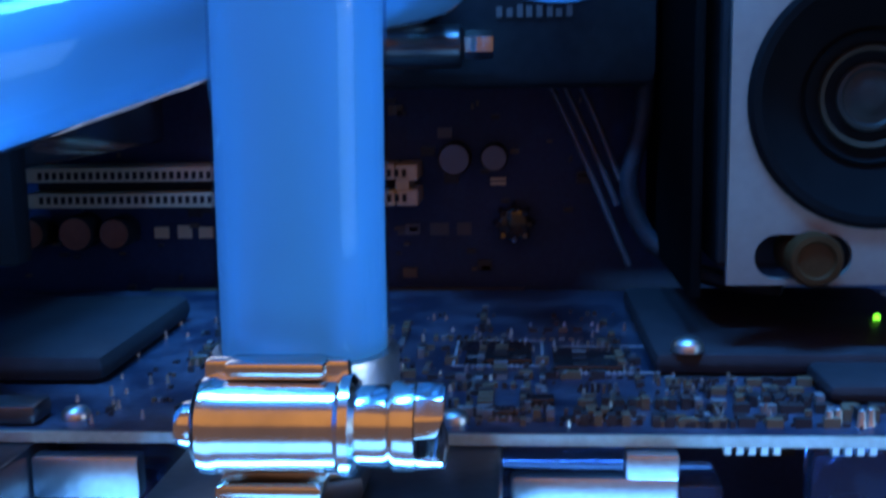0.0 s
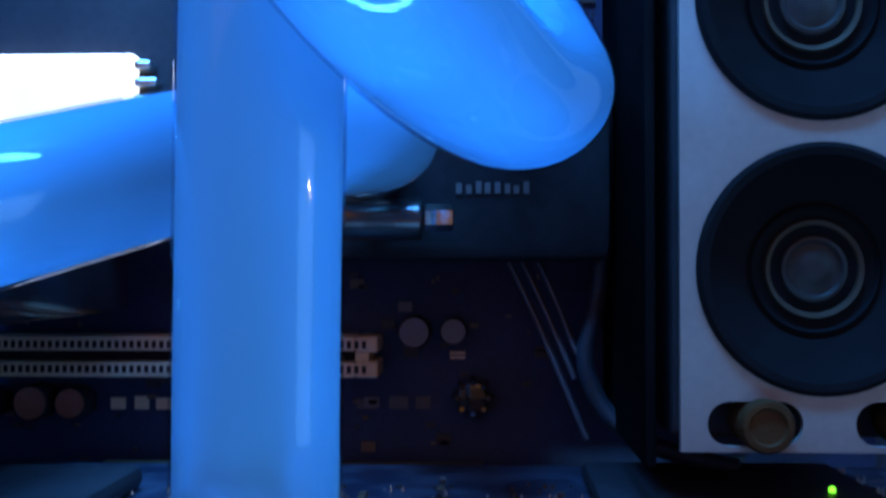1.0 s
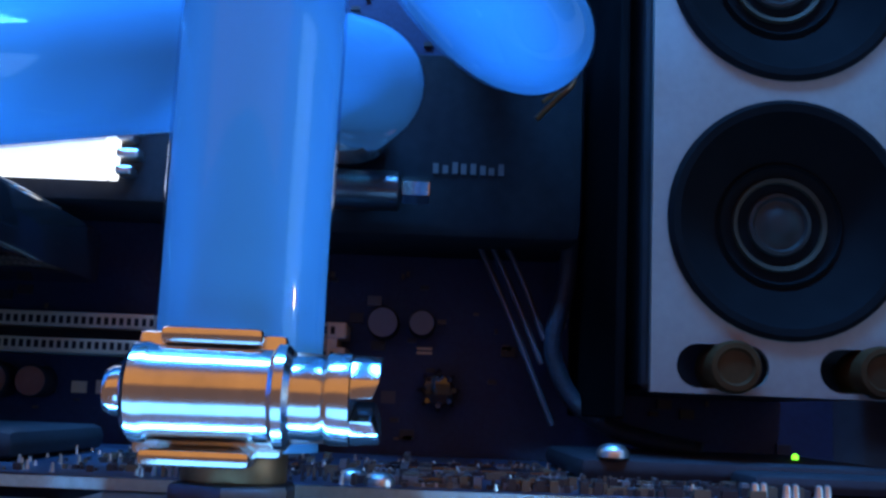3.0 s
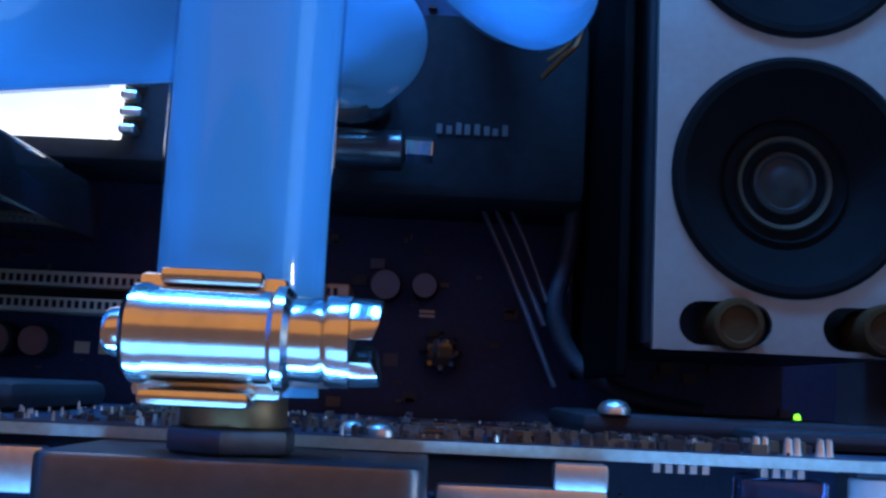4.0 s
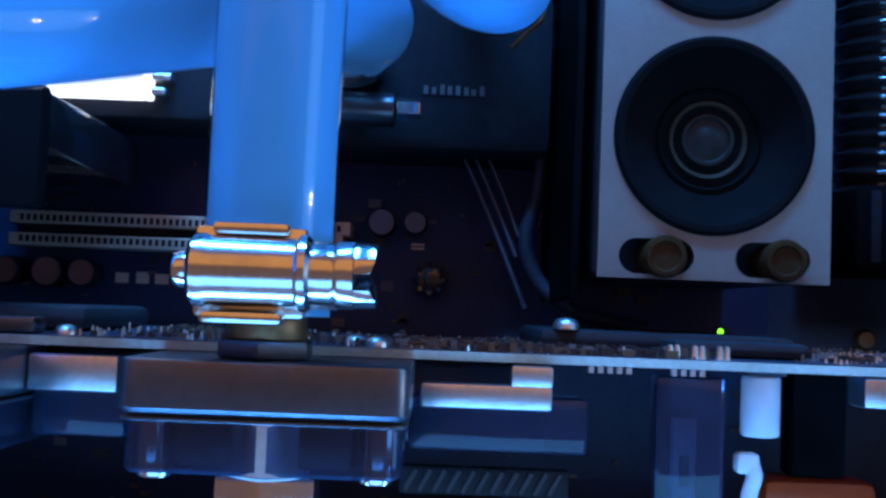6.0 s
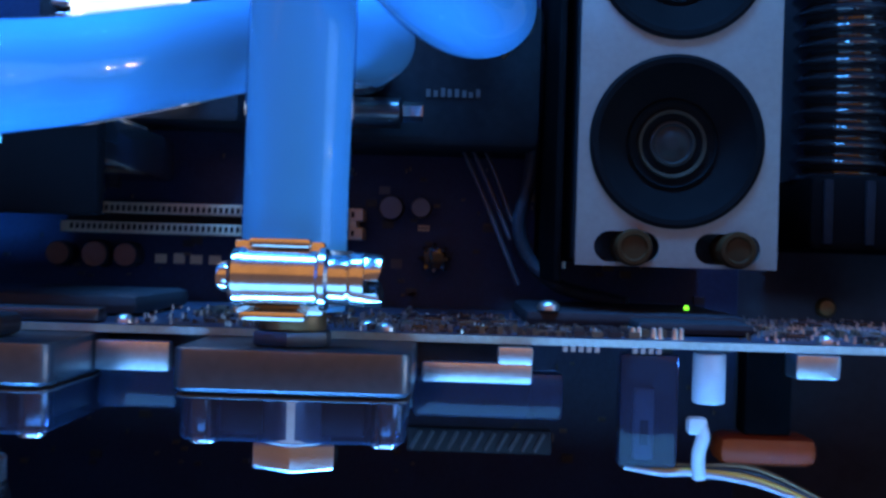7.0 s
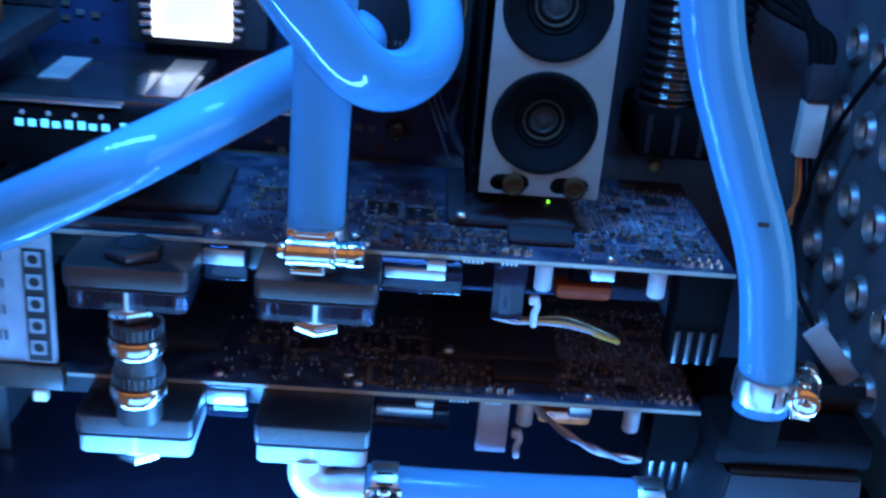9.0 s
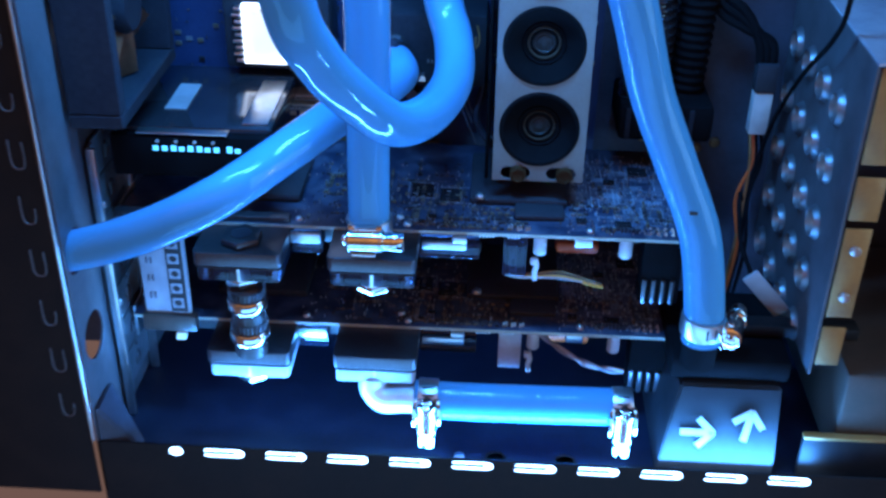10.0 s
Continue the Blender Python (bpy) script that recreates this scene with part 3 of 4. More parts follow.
part("sleeve", hose(((0.0655, 0.086, 0.075), (0.0650, 0.085, 0.060), (0.0644, 0.084, 0.047), (0.0636, 0.084, 0.0367), (0.0612, 0.084, 0.0258), (0.0625, 0.084, 0.0187), (0.0669, 0.083, 0.0120), (0.0750, 0.080, 0.0072), (0.090, 0.074, 0.004)), 0.0019, 14), M_BRAID, cable)
tagged(link("terminal_pin", rod((0.0737, 0.085, 0.0130), (0.0737, 0.085, 0.0200), 0.0009, seg=10), M_STEEL, smooth=True), "short metal pin before the black board", "pin")

# ---- memory cooler: pale plate with two round rubber seats ----
cool = thing("memory_cooler", "pale aluminium memory cooler with two black round seats", "cooler")
PX0, PX1, PY = 0.0710, 0.1165, 0.0290
D1, D2, DR, DX = 0.0430, 0.0859, 0.0194, 0.0222
plate = sheet_with_holes("face_plate", (PX0, PY, 0.0145), (1, 0, 0), (0, 0, 1), PX1 - PX0, 0.140, -0.0015,
                         [(DX, D1 - 0.0145, DR, DR, 12), (DX, D2 - 0.0145, DR, DR, 12), (DX, D2 + 0.0429 - 0.0145, DR, DR, 12),
                          (0.0115, 0.0044, 0.0074, 0.0035, 5), (0.0343, 0.0044, 0.0074, 0.0035, 5)], M_PLATE, cool)
part("housing", box((PX0 + 0.0005, PY + 0.0120, 0.0150), (PX1 - 0.0005, MB - 0.001, 0.1540), 0.001), M_BLACK, cool, smooth=False)
bm = box((PX0 - 0.0040, PY + 0.010, 0.010), (PX0 - 0.0022, MB - 0.002, 0.1540), 0.0005)
part("side_sheet", bm, M_RUBBER, cool, smooth=False)
for z in (D1, D2, D2 + 0.0429):
    m = Matrix.Translation((PX0 + DX, PY, z)) @ Matrix.Rotation(radians(90), 4, "X")
    seat = part("round_seat", spin([(DR + 0.0004, -0.0100), (DR + 0.0004, 0.0004), (DR - 0.0004, 0.0010), (DR - 0.0016, 0.0008), (DR - 0.0030, -0.0016), (0.0106, -0.0052), (0.0101, -0.0044), (0.0097, -0.0053),
                                   (0.0088, -0.0056), (0.0060, -0.0057), (0.001, -0.0057)], m, 56), M_RUBBER, cool, "black rubber seat")
    part("ring", spin([(0.0080, -0.0058), (0.0078, -0.0047), (0.0071, -0.0050), (0.0069, -0.0060)], m, 48), M_RING, seat, "satin metal ring")
    part("boss", spin([(0.0054, -0.0056), (0.0052, -0.0049), (0.0046, -0.0047), (0.0041, -0.0053), (0.0030, -0.0052), (0.0023, -0.0046), (0.0011, -0.0043), (0.0002, -0.0043)], m, 40), M_BOSS, seat)
for x in (PX0 + 0.0128, PX0 + 0.0361):
    knob = part("thumb_screw", spin([(0.0040, -0.0080), (0.0042, 0.0024), (0.0038, 0.0031), (0.0030, 0.0032), (0.0026, 0.0026), (0.0002, 0.0025)], Matrix.Translation((x, PY, 0.0188)) @ Matrix.Rotation(radians(90), 4, "X"), 32), M_SCREW, cool, "brown thumb screw")
    part("neck", rod((x, PY + 0.008, 0.0188), (x, PY + 0.0125, 0.0188), 0.0028), M_BLACK, knob)
part("clip", box((PX1 - 0.0115, PY - 0.0012, 0.0150), (PX1 - 0.0100, PY - 0.0001, 0.0162), 0.0002), M_BLACK, cool)

# supply connector with a corrugated conduit rising from it
loom = thing("supply_loom", "black corrugated cable conduit on the board supply plug", "cable loom")
plug_body = part("connector", box((0.1365, 0.0700, 0.0195), (0.1860, TRAY - 0.001, 0.0400), 0.003), M_RUBBER, loom, "black supply plug")
for k in range(4):
    part("plug_ridge", box((0.1400 + 0.0110 * k, 0.0688, 0.0215), (0.1425 + 0.0110 * k, 0.0702, 0.0385), 0.0004), M_SOOT, plug_body)
part("conduit", hose(((0.1500, 0.0880, 0.0395), (0.1502, 0.0870, 0.0600), (0.1492, 0.0855, 0.0850), (0.1462, 0.0840, 0.1150), (0.1420, 0.0830, 0.1500), (0.1390, 0.0830, 0.1900)), 0.0125, 30, 50, ripple=0.07, pitch=0.0046), M_GLOSS, loom, "glossy black corrugated conduit")
part("conduit", hose(((0.1720, 0.0930, 0.0395), (0.1735, 0.0930, 0.0700), (0.1740, 0.0930, 0.1100), (0.1700, 0.0930, 0.1500), (0.1660, 0.0930, 0.1900)), 0.0095, 26, 60, ripple=0.07, pitch=0.0046), M_RUBBER, loom, "dull black corrugated conduit")

for x, z in ((0.1558, 0.0031), (0.1870, -0.0030), (0.1970, 0.0008)):
    stud = thing("tray_stud", "brass stud on the steel tray", "stud", "brass tray studs")
    part("head", spin([(0.0030, 0), (0.0030, 0.0012), (0.0022, 0.0022), (0.0001, 0.0024)], pose(x, TRAY, z, 90), 18), M_BRASS, stud)
chip = thing("shiny_choke", "shiny blue-lit choke coil on the motherboard", "choke")
part("core", rod((0.0378, MB - 0.001, 0.0145), (0.0378, MB - 0.0075, 0.0145), 0.0036, seg=20, bevel=0.0008), M_GLOSS, chip)
for k in range(8):
    a = 2 * math.pi * k / 8
    part("winding", hose(((0.0378 + 0.0040 * math.cos(a), MB - 0.0012, 0.0145 + 0.0040 * math.sin(a)), (0.0378 + 0.0043 * math.cos(a), MB - 0.0045, 0.0145 + 0.0043 * math.sin(a)), (0.0378 + 0.0034 * math.cos(a), MB - 0.0080, 0.0145 + 0.0034 * math.sin(a))), 0.0006, 8, 5), M_GLOSS, chip)

# ---- graphics cards ----
GAP = 0.061


def screw_boss(x, y, z, r, parent, name="bolt", mat=M_SOLDER):
    return part(name, spin([(r, 0), (r, r * 0.35), (r * 0.75, r * 0.7), (r * 0.3, r * 0.85), (0.0001, r * 0.86)], pose(x, y, z), 16), mat, parent)


def rounded_block(lo, hi, corner, top, foot):
    """A block with round upright edges, a fine top bevel and a chamfered foot."""
    bm = box(lo, hi)
    up = [e for e in bm.edges if abs(e.verts[0].co.z - e.verts[1].co.z) > 1e-5]
    bmesh.ops.bevel(bm, geom=up, offset=corner, segments=4, affect="EDGES", profile=0.5)
    for z, w, n in ((hi[2], top, 2), (lo[2], foot, 1)):
        rim = [e for e in bm.edges if all(abs(v.co.z - z) < 1e-6 for v in e.verts)]
        bmesh.ops.bevel(bm, geom=rim, offset=w, segments=n, affect="EDGES", profile=0.5)
    return bm


def terminal(parent, x):
    """Inlet block of a card's water block: dark lid over a clear foot."""
    t = part("terminal", rounded_block((x - 0.0213, -0.0265, -0.0102), (x + 0.0213, 0.0100, -0.0018), 0.0030, 0.0006, 0.0013), M_DARKMETAL, parent, "dark brushed metal inlet block on a clear foot")
    part("foot", rounded_block((x - 0.0203, -0.0250, -0.0184), (x + 0.0203, 0.0120, -0.0108), 0.0025, 0.0004, 0.0006), M_CLEAR, t, "clear acrylic foot")
    part("gasket", rounded_block((x - 0.0210, -0.0260, -0.01075), (x + 0.0210, 0.0110, -0.01025), 0.0028, 0.0001, 0.0001), M_BLOCK, t, "thin black gasket")
    part("foot_core", box((x - 0.0130, -0.0225, -0.0174), (x + 0.0130, 0.0110, -0.0110), 0.0006), M_BLOCK, t, "black core inside the foot")
    for sx in (-0.0165, 0.0165):
        part("foot_screw", rod((x + sx, -0.0200, -0.0195), (x + sx, -0.0200, -0.0105), 0.0026, bevel=0.0005), M_NICKEL, t)
    part("spacer", rod((x, -0.0185, -0.0185), (x, -0.0185, -0.0106), 0.0066), M_STEEL, t)
    part("cap", rod((x, -0.0160, -0.0240), (x, -0.0160, -0.0187), 0.0085, seg=6, bevel=0.0007), M_NICKEL, t, "nickel hexagon plug")
    return t


def graphics_card():
    card = thing("graphics_card", "dark blue graphics card with water block, fitted level", "graphics card", "paired graphics cards")
    pcb = part("circuit_board", box((-0.115, 0.0006, -0.0016), (0.1655, 0.0985, 0.0), 0), M_PCB, card, "dark blue circuit board", False)
    part("front_edge", box((-0.115, 0.0, -0.0016), (0.1655, 0.0005, -0.0001)), M_PCB_EDGE, pcb, "pale raw board edge", False)
    part("contact_edge", box((-0.045, 0.0986, -0.0015), (0.040, 0.1030, -0.0002)), M_BRASS, pcb, smooth=False)
    r = random.Random(11)
    # small parts: rows of alike chips with bare board between, denser near the front edge

    def covered(x, y):
        return (0.058 < x < 0.112 and y > 0.026) or (0.081 < x < 0.110 and y > 0.012) or (-0.077 < x < -0.024 and 0.020 < y < 0.072)

    bm = bmesh.new()
    for k in range(230):
        f = r.random()
        if f < 0.45:
            x, y = r.uniform(0.022, 0.078), 0.003 + 0.050 * r.random() ** 1.5
        elif f < 0.62:
            x, y = r.uniform(-0.022, 0.022), r.uniform(0.003, 0.06)
        elif f < 0.85:
            x, y = r.uniform(0.075, 0.160), r.uniform(0.004, 0.032)
        else:
            x, y = r.uniform(-0.02, 0.158), r.uniform(0.03, 0.095)
        s = r.choice(((0.0010, 0.0005, 0.0005), (0.0005, 0.0010, 0.0006), (0.0008, 0.0016, 0.0009), (0.0016, 0.0008, 0.0008), (0.0022, 0.0013, 0.0012), (0.0005, 0.0005, 0.0014), (0.0011, 0.0020, 0.0016)))
        along, n = r.random() < 0.6, r.randint(2, 9)
        for q in range(n):
            u = x + (q * s[0] * 1.7 if along else r.uniform(-0.0001, 0.0001))
            v = y + (0 if along else q * s[1] * 1.6)
            if u > 0.163 or v > 0.096 or covered(u, v) or r.random() < 0.08:
                continue
            box((u, v, -0.0001), (u + s[0], v + s[1], s[2] * r.uniform(0.9, 1.1)), 0, bm)
    for k in range(420):
        x, y = r.uniform(-0.022, 0.163), r.uniform(0.003, 0.075)
        if not covered(x, y):
            w = r.choice((0.0004, 0.0006, 0.0009))
            box((x, y, -0.0001), (x + w, y + w * r.choice((0.6, 1.0, 1.8)), w), 0, bm)
    link("surface_grit", bm, M_SMD, pcb, kind="stuff")
    bm = bmesh.new()
    for k in range(420):
        x, y = (r.uniform(0.108, 0.163), r.uniform(0.003, 0.085)) if k % 3 else (r.uniform(-0.03, 0.075), r.uniform(0.003, 0.07))
        rod((x, y, -0.0001), (x, y, 0.0007 + 0.0009 * r.random()), 0.00045, 0.0002, seg=6, bm=bm)
    link("solder_grit", bm, M_SOLDER, pcb, kind="stuff")
    # printed traces and plated fields at the far end
    bm = bmesh.new()
    for k in range(210):
        x, y = r.uniform(0.106, 0.160), r.uniform(0.006, 0.085)
        n = r.uniform(0.004, 0.016)
        w = r.choice((0.0003, 0.0004, 0.0009))
        if r.random() < 0.55:
            box((x, y, 0.00003), (min(x + n, 0.1645), y + w, 0.00016), 0, bm)
        else:
            box((x, y, 0.00017), (x + w, min(y + n, 0.097), 0.0003), 0, bm)
    link("copper_tracery", bm, M_TRACE, pcb, kind="stuff")
    for x, y, w, d in ((0.128, 0.040, 0.010, 0.006), (0.138, 0.024, 0.006, 0.008), (0.112, 0.035, 0.007, 0.012), (0.150, 0.035, 0.009, 0.004)):
        part("plated_field", box((x, y, 0.0003), (x + w, y + d, 0.00042)), M_TRACE, pcb, smooth=False)
    for k in range(7):
        x = 0.1165 + 0.0013 * k + (0.012 if k > 3 else 0)
        part("printed_line", box((x, 0.034, 0.00045), (x + 0.0006, 0.078 - 0.004 * (k % 3), 0.0006)), M_TRACE, pcb, smooth=False)
    for x, y, w in ((0.1240, 0.058, 0.0070), (0.1440, 0.050, 0.0060), (0.1390, 0.066, 0.0090)):
        part("plated_field", box((x, y, 0.00045), (x + w, y + 0.0045, 0.0006)), M_TRACE, pcb, smooth=False)
    for x, y, w, d in ((0.1225, 0.030, 0.0120, 0.0200), (0.1365, 0.034, 0.0080, 0.0120), (0.1120, 0.044, 0.0090, 0.0090), (0.1470, 0.020, 0.0110, 0.0100), (0.1290, 0.058, 0.0140, 0.0120), (0.0460, 0.028, 0.0150, 0.0170), (0.0280, 0.032, 0.0150, 0.0170)):
        rim = box((x, y, 0.0006), (x + w, y + 0.0004, 0.00075))
        box((x, y + d, 0.0006), (x + w, y + d + 0.0004, 0.00075), 0, rim)
        box((x, y + 0.0004, 0.0006), (x + 0.0004, y + d, 0.00075), 0, rim)
        box((x + w - 0.0004, y + 0.0004, 0.0006), (x + w, y + d, 0.00075), 0, rim)
        part("printed_frame", rim, M_OUTLINE, pcb, "pale printed outline", False)
    # board furniture
    part("brace", box((0.060, 0.028, 0.0002), (0.110, 0.082, 0.0040), 0.0015), M_BLACK, card, "black back brace")
    part("brace_arm", box((0.083, 0.0135, 0.0002), (0.108, 0.0275, 0.0030), 0.0012), M_BLACK, card)
    part("memory_plate", box((-0.075, 0.022, 0.0002), (-0.026, 0.070, 0.0050), 0.0020), M_BLACK, card, "black rounded cover block")
    part("ledge", box((-0.116, 0.0015, 0.0002), (-0.028, 0.0075, 0.0030), 0.0006), M_DARKMETAL, card)
    for x, y in ((0.0300, 0.0050), (0.0260, 0.0115), (-0.024, 0.0060), (0.1203, 0.0056), (-0.050, 0.0100)):
        screw_boss(x, y, 0.0, 0.0021, card)
    screw_boss(0.0653, 0.0295, 0.0040, 0.0026, card)
    for k in range(3):
        pair_of_pins = bmesh.new()
        for dx in (-0.0006, 0.0008):
            spin([(0.0009, 0), (0.0007, 0.0005), (0.0006, 0.0017), (0.0005, 0.0022), (0.0002, 0.0024)], pose(0.0810 + 0.0043 * k + dx, 0.0046 + dx * 0.6, 0.0), 10, pair_of_pins)
        part("pin", pair_of_pins, M_SOLDER, card)
    for k in range(4):
        for j in range(2):
            part("pin", spin([(0.0010, 0), (0.0008, 0.0006), (0.0003, 0.0018)], pose(0.1500 + 0.0036 * k, 0.0050 + 0.0042 * j, 0.0), 8), M_SOLDER, card)
    part("ring_mark", spin([(0.0020, 0), (0.0020, 0.0002), (0.0015, 0.0002), (0.0015, 0)], pose(0.1595, 0.0175, 0.0001), 20), M_TRACE, card)
    for x, y, w, d in ((0.040, 0.012, 0.004, 0.003), (0.0470, 0.0055, 0.005, 0.003), (0.0345, 0.0065, 0.004, 0.0025), (0.0445, 0.030, 0.011, 0.013), (0.0300, 0.034, 0.011, 0.013), (0.004, 0.030, 0.012, 0.012), (0.130, 0.055, 0.006, 0.005), (0.1140, 0.012, 0.0050, 0.0050), (0.1330, 0.0105, 0.0080, 0.0050), (0.1440, 0.066, 0.010, 0.010)):
        chip = part("chip", box((x, y, 0.0002), (x + w, y + d, 0.0012), 0.0002), M_GLOSS, card)
        legs = bmesh.new()
        for q in range(int(w / 0.0009)):
            for v in (y - 0.0006, y + d + 0.0001):
                box((x + 0.0003 + 0.0009 * q, v, 0.0), (x + 0.0007 + 0.0009 * q, v + 0.0005, 0.0005), 0, legs)
        link("chip_leg_grit", legs, M_SOLDER, chip, kind="stuff")
    # under side: block, fixings, capacitors
    part("block_body", box((-0.100, 0.0130, -0.0170), (0.060, 0.0940, -0.0022), 0.0015), M_BLOCK, card, "black water block body")
    part("acrylic_top", box((0.036, 0.0020, -0.0170), (0.0665, 0.0120, -0.0075), 0.001), M_CLEAR, card, "clear acrylic block edge")
    part("acrylic_top", box((-0.0280, 0.0020, -0.0170), (-0.0120, 0.0120, -0.0075), 0.001), M_CLEAR, card)
    b = part("bracket", box((0.0378, -0.0020, -0.0094), (0.0598, 0.0010, -0.0053), 0.0006), M_STEEL, card, "bright steel stepped bracket")
    part("step", box((0.0528, -0.0021, -0.0056), (0.0599, 0.0010, -0.0020), 0.0006), M_STEEL, b)
    part("bracket", box((-0.0275, -0.0020, -0.0090), (-0.0125, 0.0010, -0.0030), 0.0005), M_STEEL, card)
    for x, r0, h in ((0.0962, 0.0033, 0.0100), (0.1384, 0.0033, 0.0100), (0.1555, 0.0033, 0.0090)):
        if x < 0.15:
            c = part("capacitor", rod((x, 0.0045, -0.0128), (x, 0.0045, -0.0024), r0, bevel=0.0006), M_WHITE, card, "white sleeved solid capacitor")
            part("base", box((x - 0.0034, 0.0011, -0.0023), (x + 0.0034, 0.0079, -0.0017)), M_BLACK, c, smooth=False)
    part("coil", box((0.1130, 0.0015, -0.0072), (0.1220, 0.0095, -0.0018), 0.0008), M_STEEL, card, "grey square coil")
    part("coil", box((0.1060, 0.0340, -0.0310), (0.1290, 0.0460, -0.0240), 0.0025), M_ORANGE, card, "orange moulded coil")
    part("coil_post", box((0.1120, 0.0360, -0.0239), (0.1230, 0.0440, -0.0017), 0.0008), M_RUBBER, card)
    for k in range(9):
        part("pad", box((0.066 + 0.0016 * k + (0.006 if k > 4 else 0), 0.0006, -0.0028), (0.0669 + 0.0016 * k + (0.006 if k > 4 else 0), 0.0018, -0.0017)), M_SOLDER, card, smooth=False)
    plug = part("supply_plug", box((0.1480, 0.0080, -0.0420), (0.1680, 0.0220, -0.0018), 0.0010), M_RUBBER, card, "black supply plug with ridges")
    for k in range(4):
        part("ridge", box((0.1490 + 0.0047 * k, 0.0062, -0.0415), (0.1512 + 0.0047 * k, 0.0079, -0.0275), 0.0004), M_DARKMETAL, plug)
    # small fan lead connector with tie and leads
    con = part("connector", box((0.0780, 0.0030, -0.0262), (0.0900, 0.0080, -0.0030), 0.0008), M_CLEAR, card, "clear lead connector")
    part("core", box((0.0812, 0.0042, -0.0245), (0.0852, 0.0068, -0.0100), 0.0004), M_STICKER, con)
    part("core_slot", box((0.0824, 0.0036, -0.0215), (0.0840, 0.0041, -0.0165)), M_INK, con, smooth=False)
    tie = part("tie", hose(((0.0938, 0.0040, -0.0160), (0.0950, 0.0030, -0.0190), (0.0942, 0.0030, -0.0230), (0.0946, 0.0040, -0.0280)), 0.0014, 12), M_WHITE, con, "white cable tie")
    part("tie_head", box((0.0918, 0.0020, -0.0190), (0.0958, 0.0055, -0.0155), 0.0008), M_WHITE, tie)
    for k, m in enumerate((M_WHITE, M_YELLOW, M_INK, M_BRASS)):
        part("lead", hose(((0.0795, 0.0045 + 0.0006 * k, -0.0262), (0.0870, 0.0040 + 0.0006 * k, -0.0272 + 0.0004 * k), (0.0945, 0.0044 + 0.0006 * k, -0.0272 + 0.0004 * k), (0.1080, 0.0090 + 0.0005 * k, -0.0300 + 0.0010 * k), (0.1240, 0.0150, -0.0362 + 0.0006 * k), (0.1300, 0.0175, -0.0392 + 0.0004 * k)), 0.00060, 8), m, con)
    part("lead_end", hose(((0.1195, 0.0135, -0.0345), (0.1250, 0.0155, -0.0370), (0.1305, 0.0178, -0.0396)), 0.0012, 10), M_YELLOW, con, "yellow bunched lead end")
    for x in (0.0154, -0.0490):
        terminal(card, x)
    strip = part("ribbed_strip", box((0.0340, 0.0300, -0.0290), (0.0670, 0.0330, -0.0235), 0.0006), M_BLACK, card, "black strip with pale slanting ribs")
    for k in range(11):
        part("rib", hose(((0.0350 + 0.0028 * k, 0.0297, -0.0283), (0.0372 + 0.0028 * k, 0.0297, -0.0242)), 0.0005, 6, 2), M_DIMPRINT, strip)
    led = part("led", spin([(0.0006, 0), (0.0006, 0.0006), (0.0004, 0.0009), (0.0001, 0.0010)], pose(0.1010, 0.0510, 0.0041), 10), M_GREEN, card, "small green status lamp")
    bk = part("slot_bracket", box((-0.1165, 0.0050, -0.0170), (-0.1155, 0.1050, 0.0020)), M_STEEL, card, "steel slot bracket", False)
    return card


upper = graphics_card()
lower = copy_thing(upper, pose(0, 0.0045, -GAP))
for o in [o for o in lower.children_recursive if o.name.startswith(("led", "lead", "ribbed", "rib"))]:
    bpy.data.objects.remove(o)
# lower feet and connector: their lit look is put into a paler material
for o in [o for o in lower.children_recursive if o.name.startswith("foot") and not o.name.startswith(("foot_core", "foot_screw"))]:
    o.data = o.data.copy()
    o.data.materials[0] = M_FROST_LIT
for o in [o for o in lower.children_recursive if o.name.startswith("connector")]:
    o.data = o.data.copy()
    o.data.materials[0] = M_FROST_LIT
pair = thing("lead_pair", "pale twisted leads hanging below the lower card", "leads")
for k in range(2):
    pts = [(0.0960 + 0.0072 * j, 0.0140 + 0.0010 * math.cos(1.7 * j + 3.14 * k), -0.0640 - 0.0079 * j + 0.00058 * j * j + 0.0010 * math.sin(1.7 * j + 3.14 * k)) for j in range(8)]
    part("lead", hose(pts, 0.0010, 8, 6), M_WHITE if k else M_STICKER, pair)
tagged(upper, "dark blue upper graphics card with water block")
tagged(lower, "dark blue lower graphics card with water block")

# ---- sound card above ----
snd = thing("sound_card", "black sound card cover with a glowing lettered edge", "sound card")
part("cover", box((-0.112, 0.010, 0.0340), (-0.036, 0.090, 0.0460), 0.0015), M_GLOSS, snd, "glossy black cover")
part("front", box((-0.1135, 0.0045, 0.0220), (-0.030, 0.0098, 0.0438), 0.001), M_RUBBER, snd)
part("rim", box((-0.1000, 0.0040, 0.0448), (-0.0560, 0.0095, 0.0458), 0.0003), M_STEEL, snd, "thin bright rim")
part("corner_plate", box((-0.0510, 0.0150, 0.0463), (-0.0385, 0.0700, 0.0470), 0.0002), M_STEEL, snd, "shiny corner plate")
part("sticker", box((-0.0930, 0.0300, 0.0463), (-0.0820, 0.0620, 0.0468)), M_STICKER, snd, "grey sticker", False)
for k in range(10):
    x = -0.0925 + 0.0042 * k + (0.0020 if k > 7 else 0)
    bm = print_mark(x, 0.0043, 0.0362, 0.0032, 0.0028 if k % 4 else 0.0032, k)
    part("glowing_bar", bm, M_CYAN, snd, smooth=False)
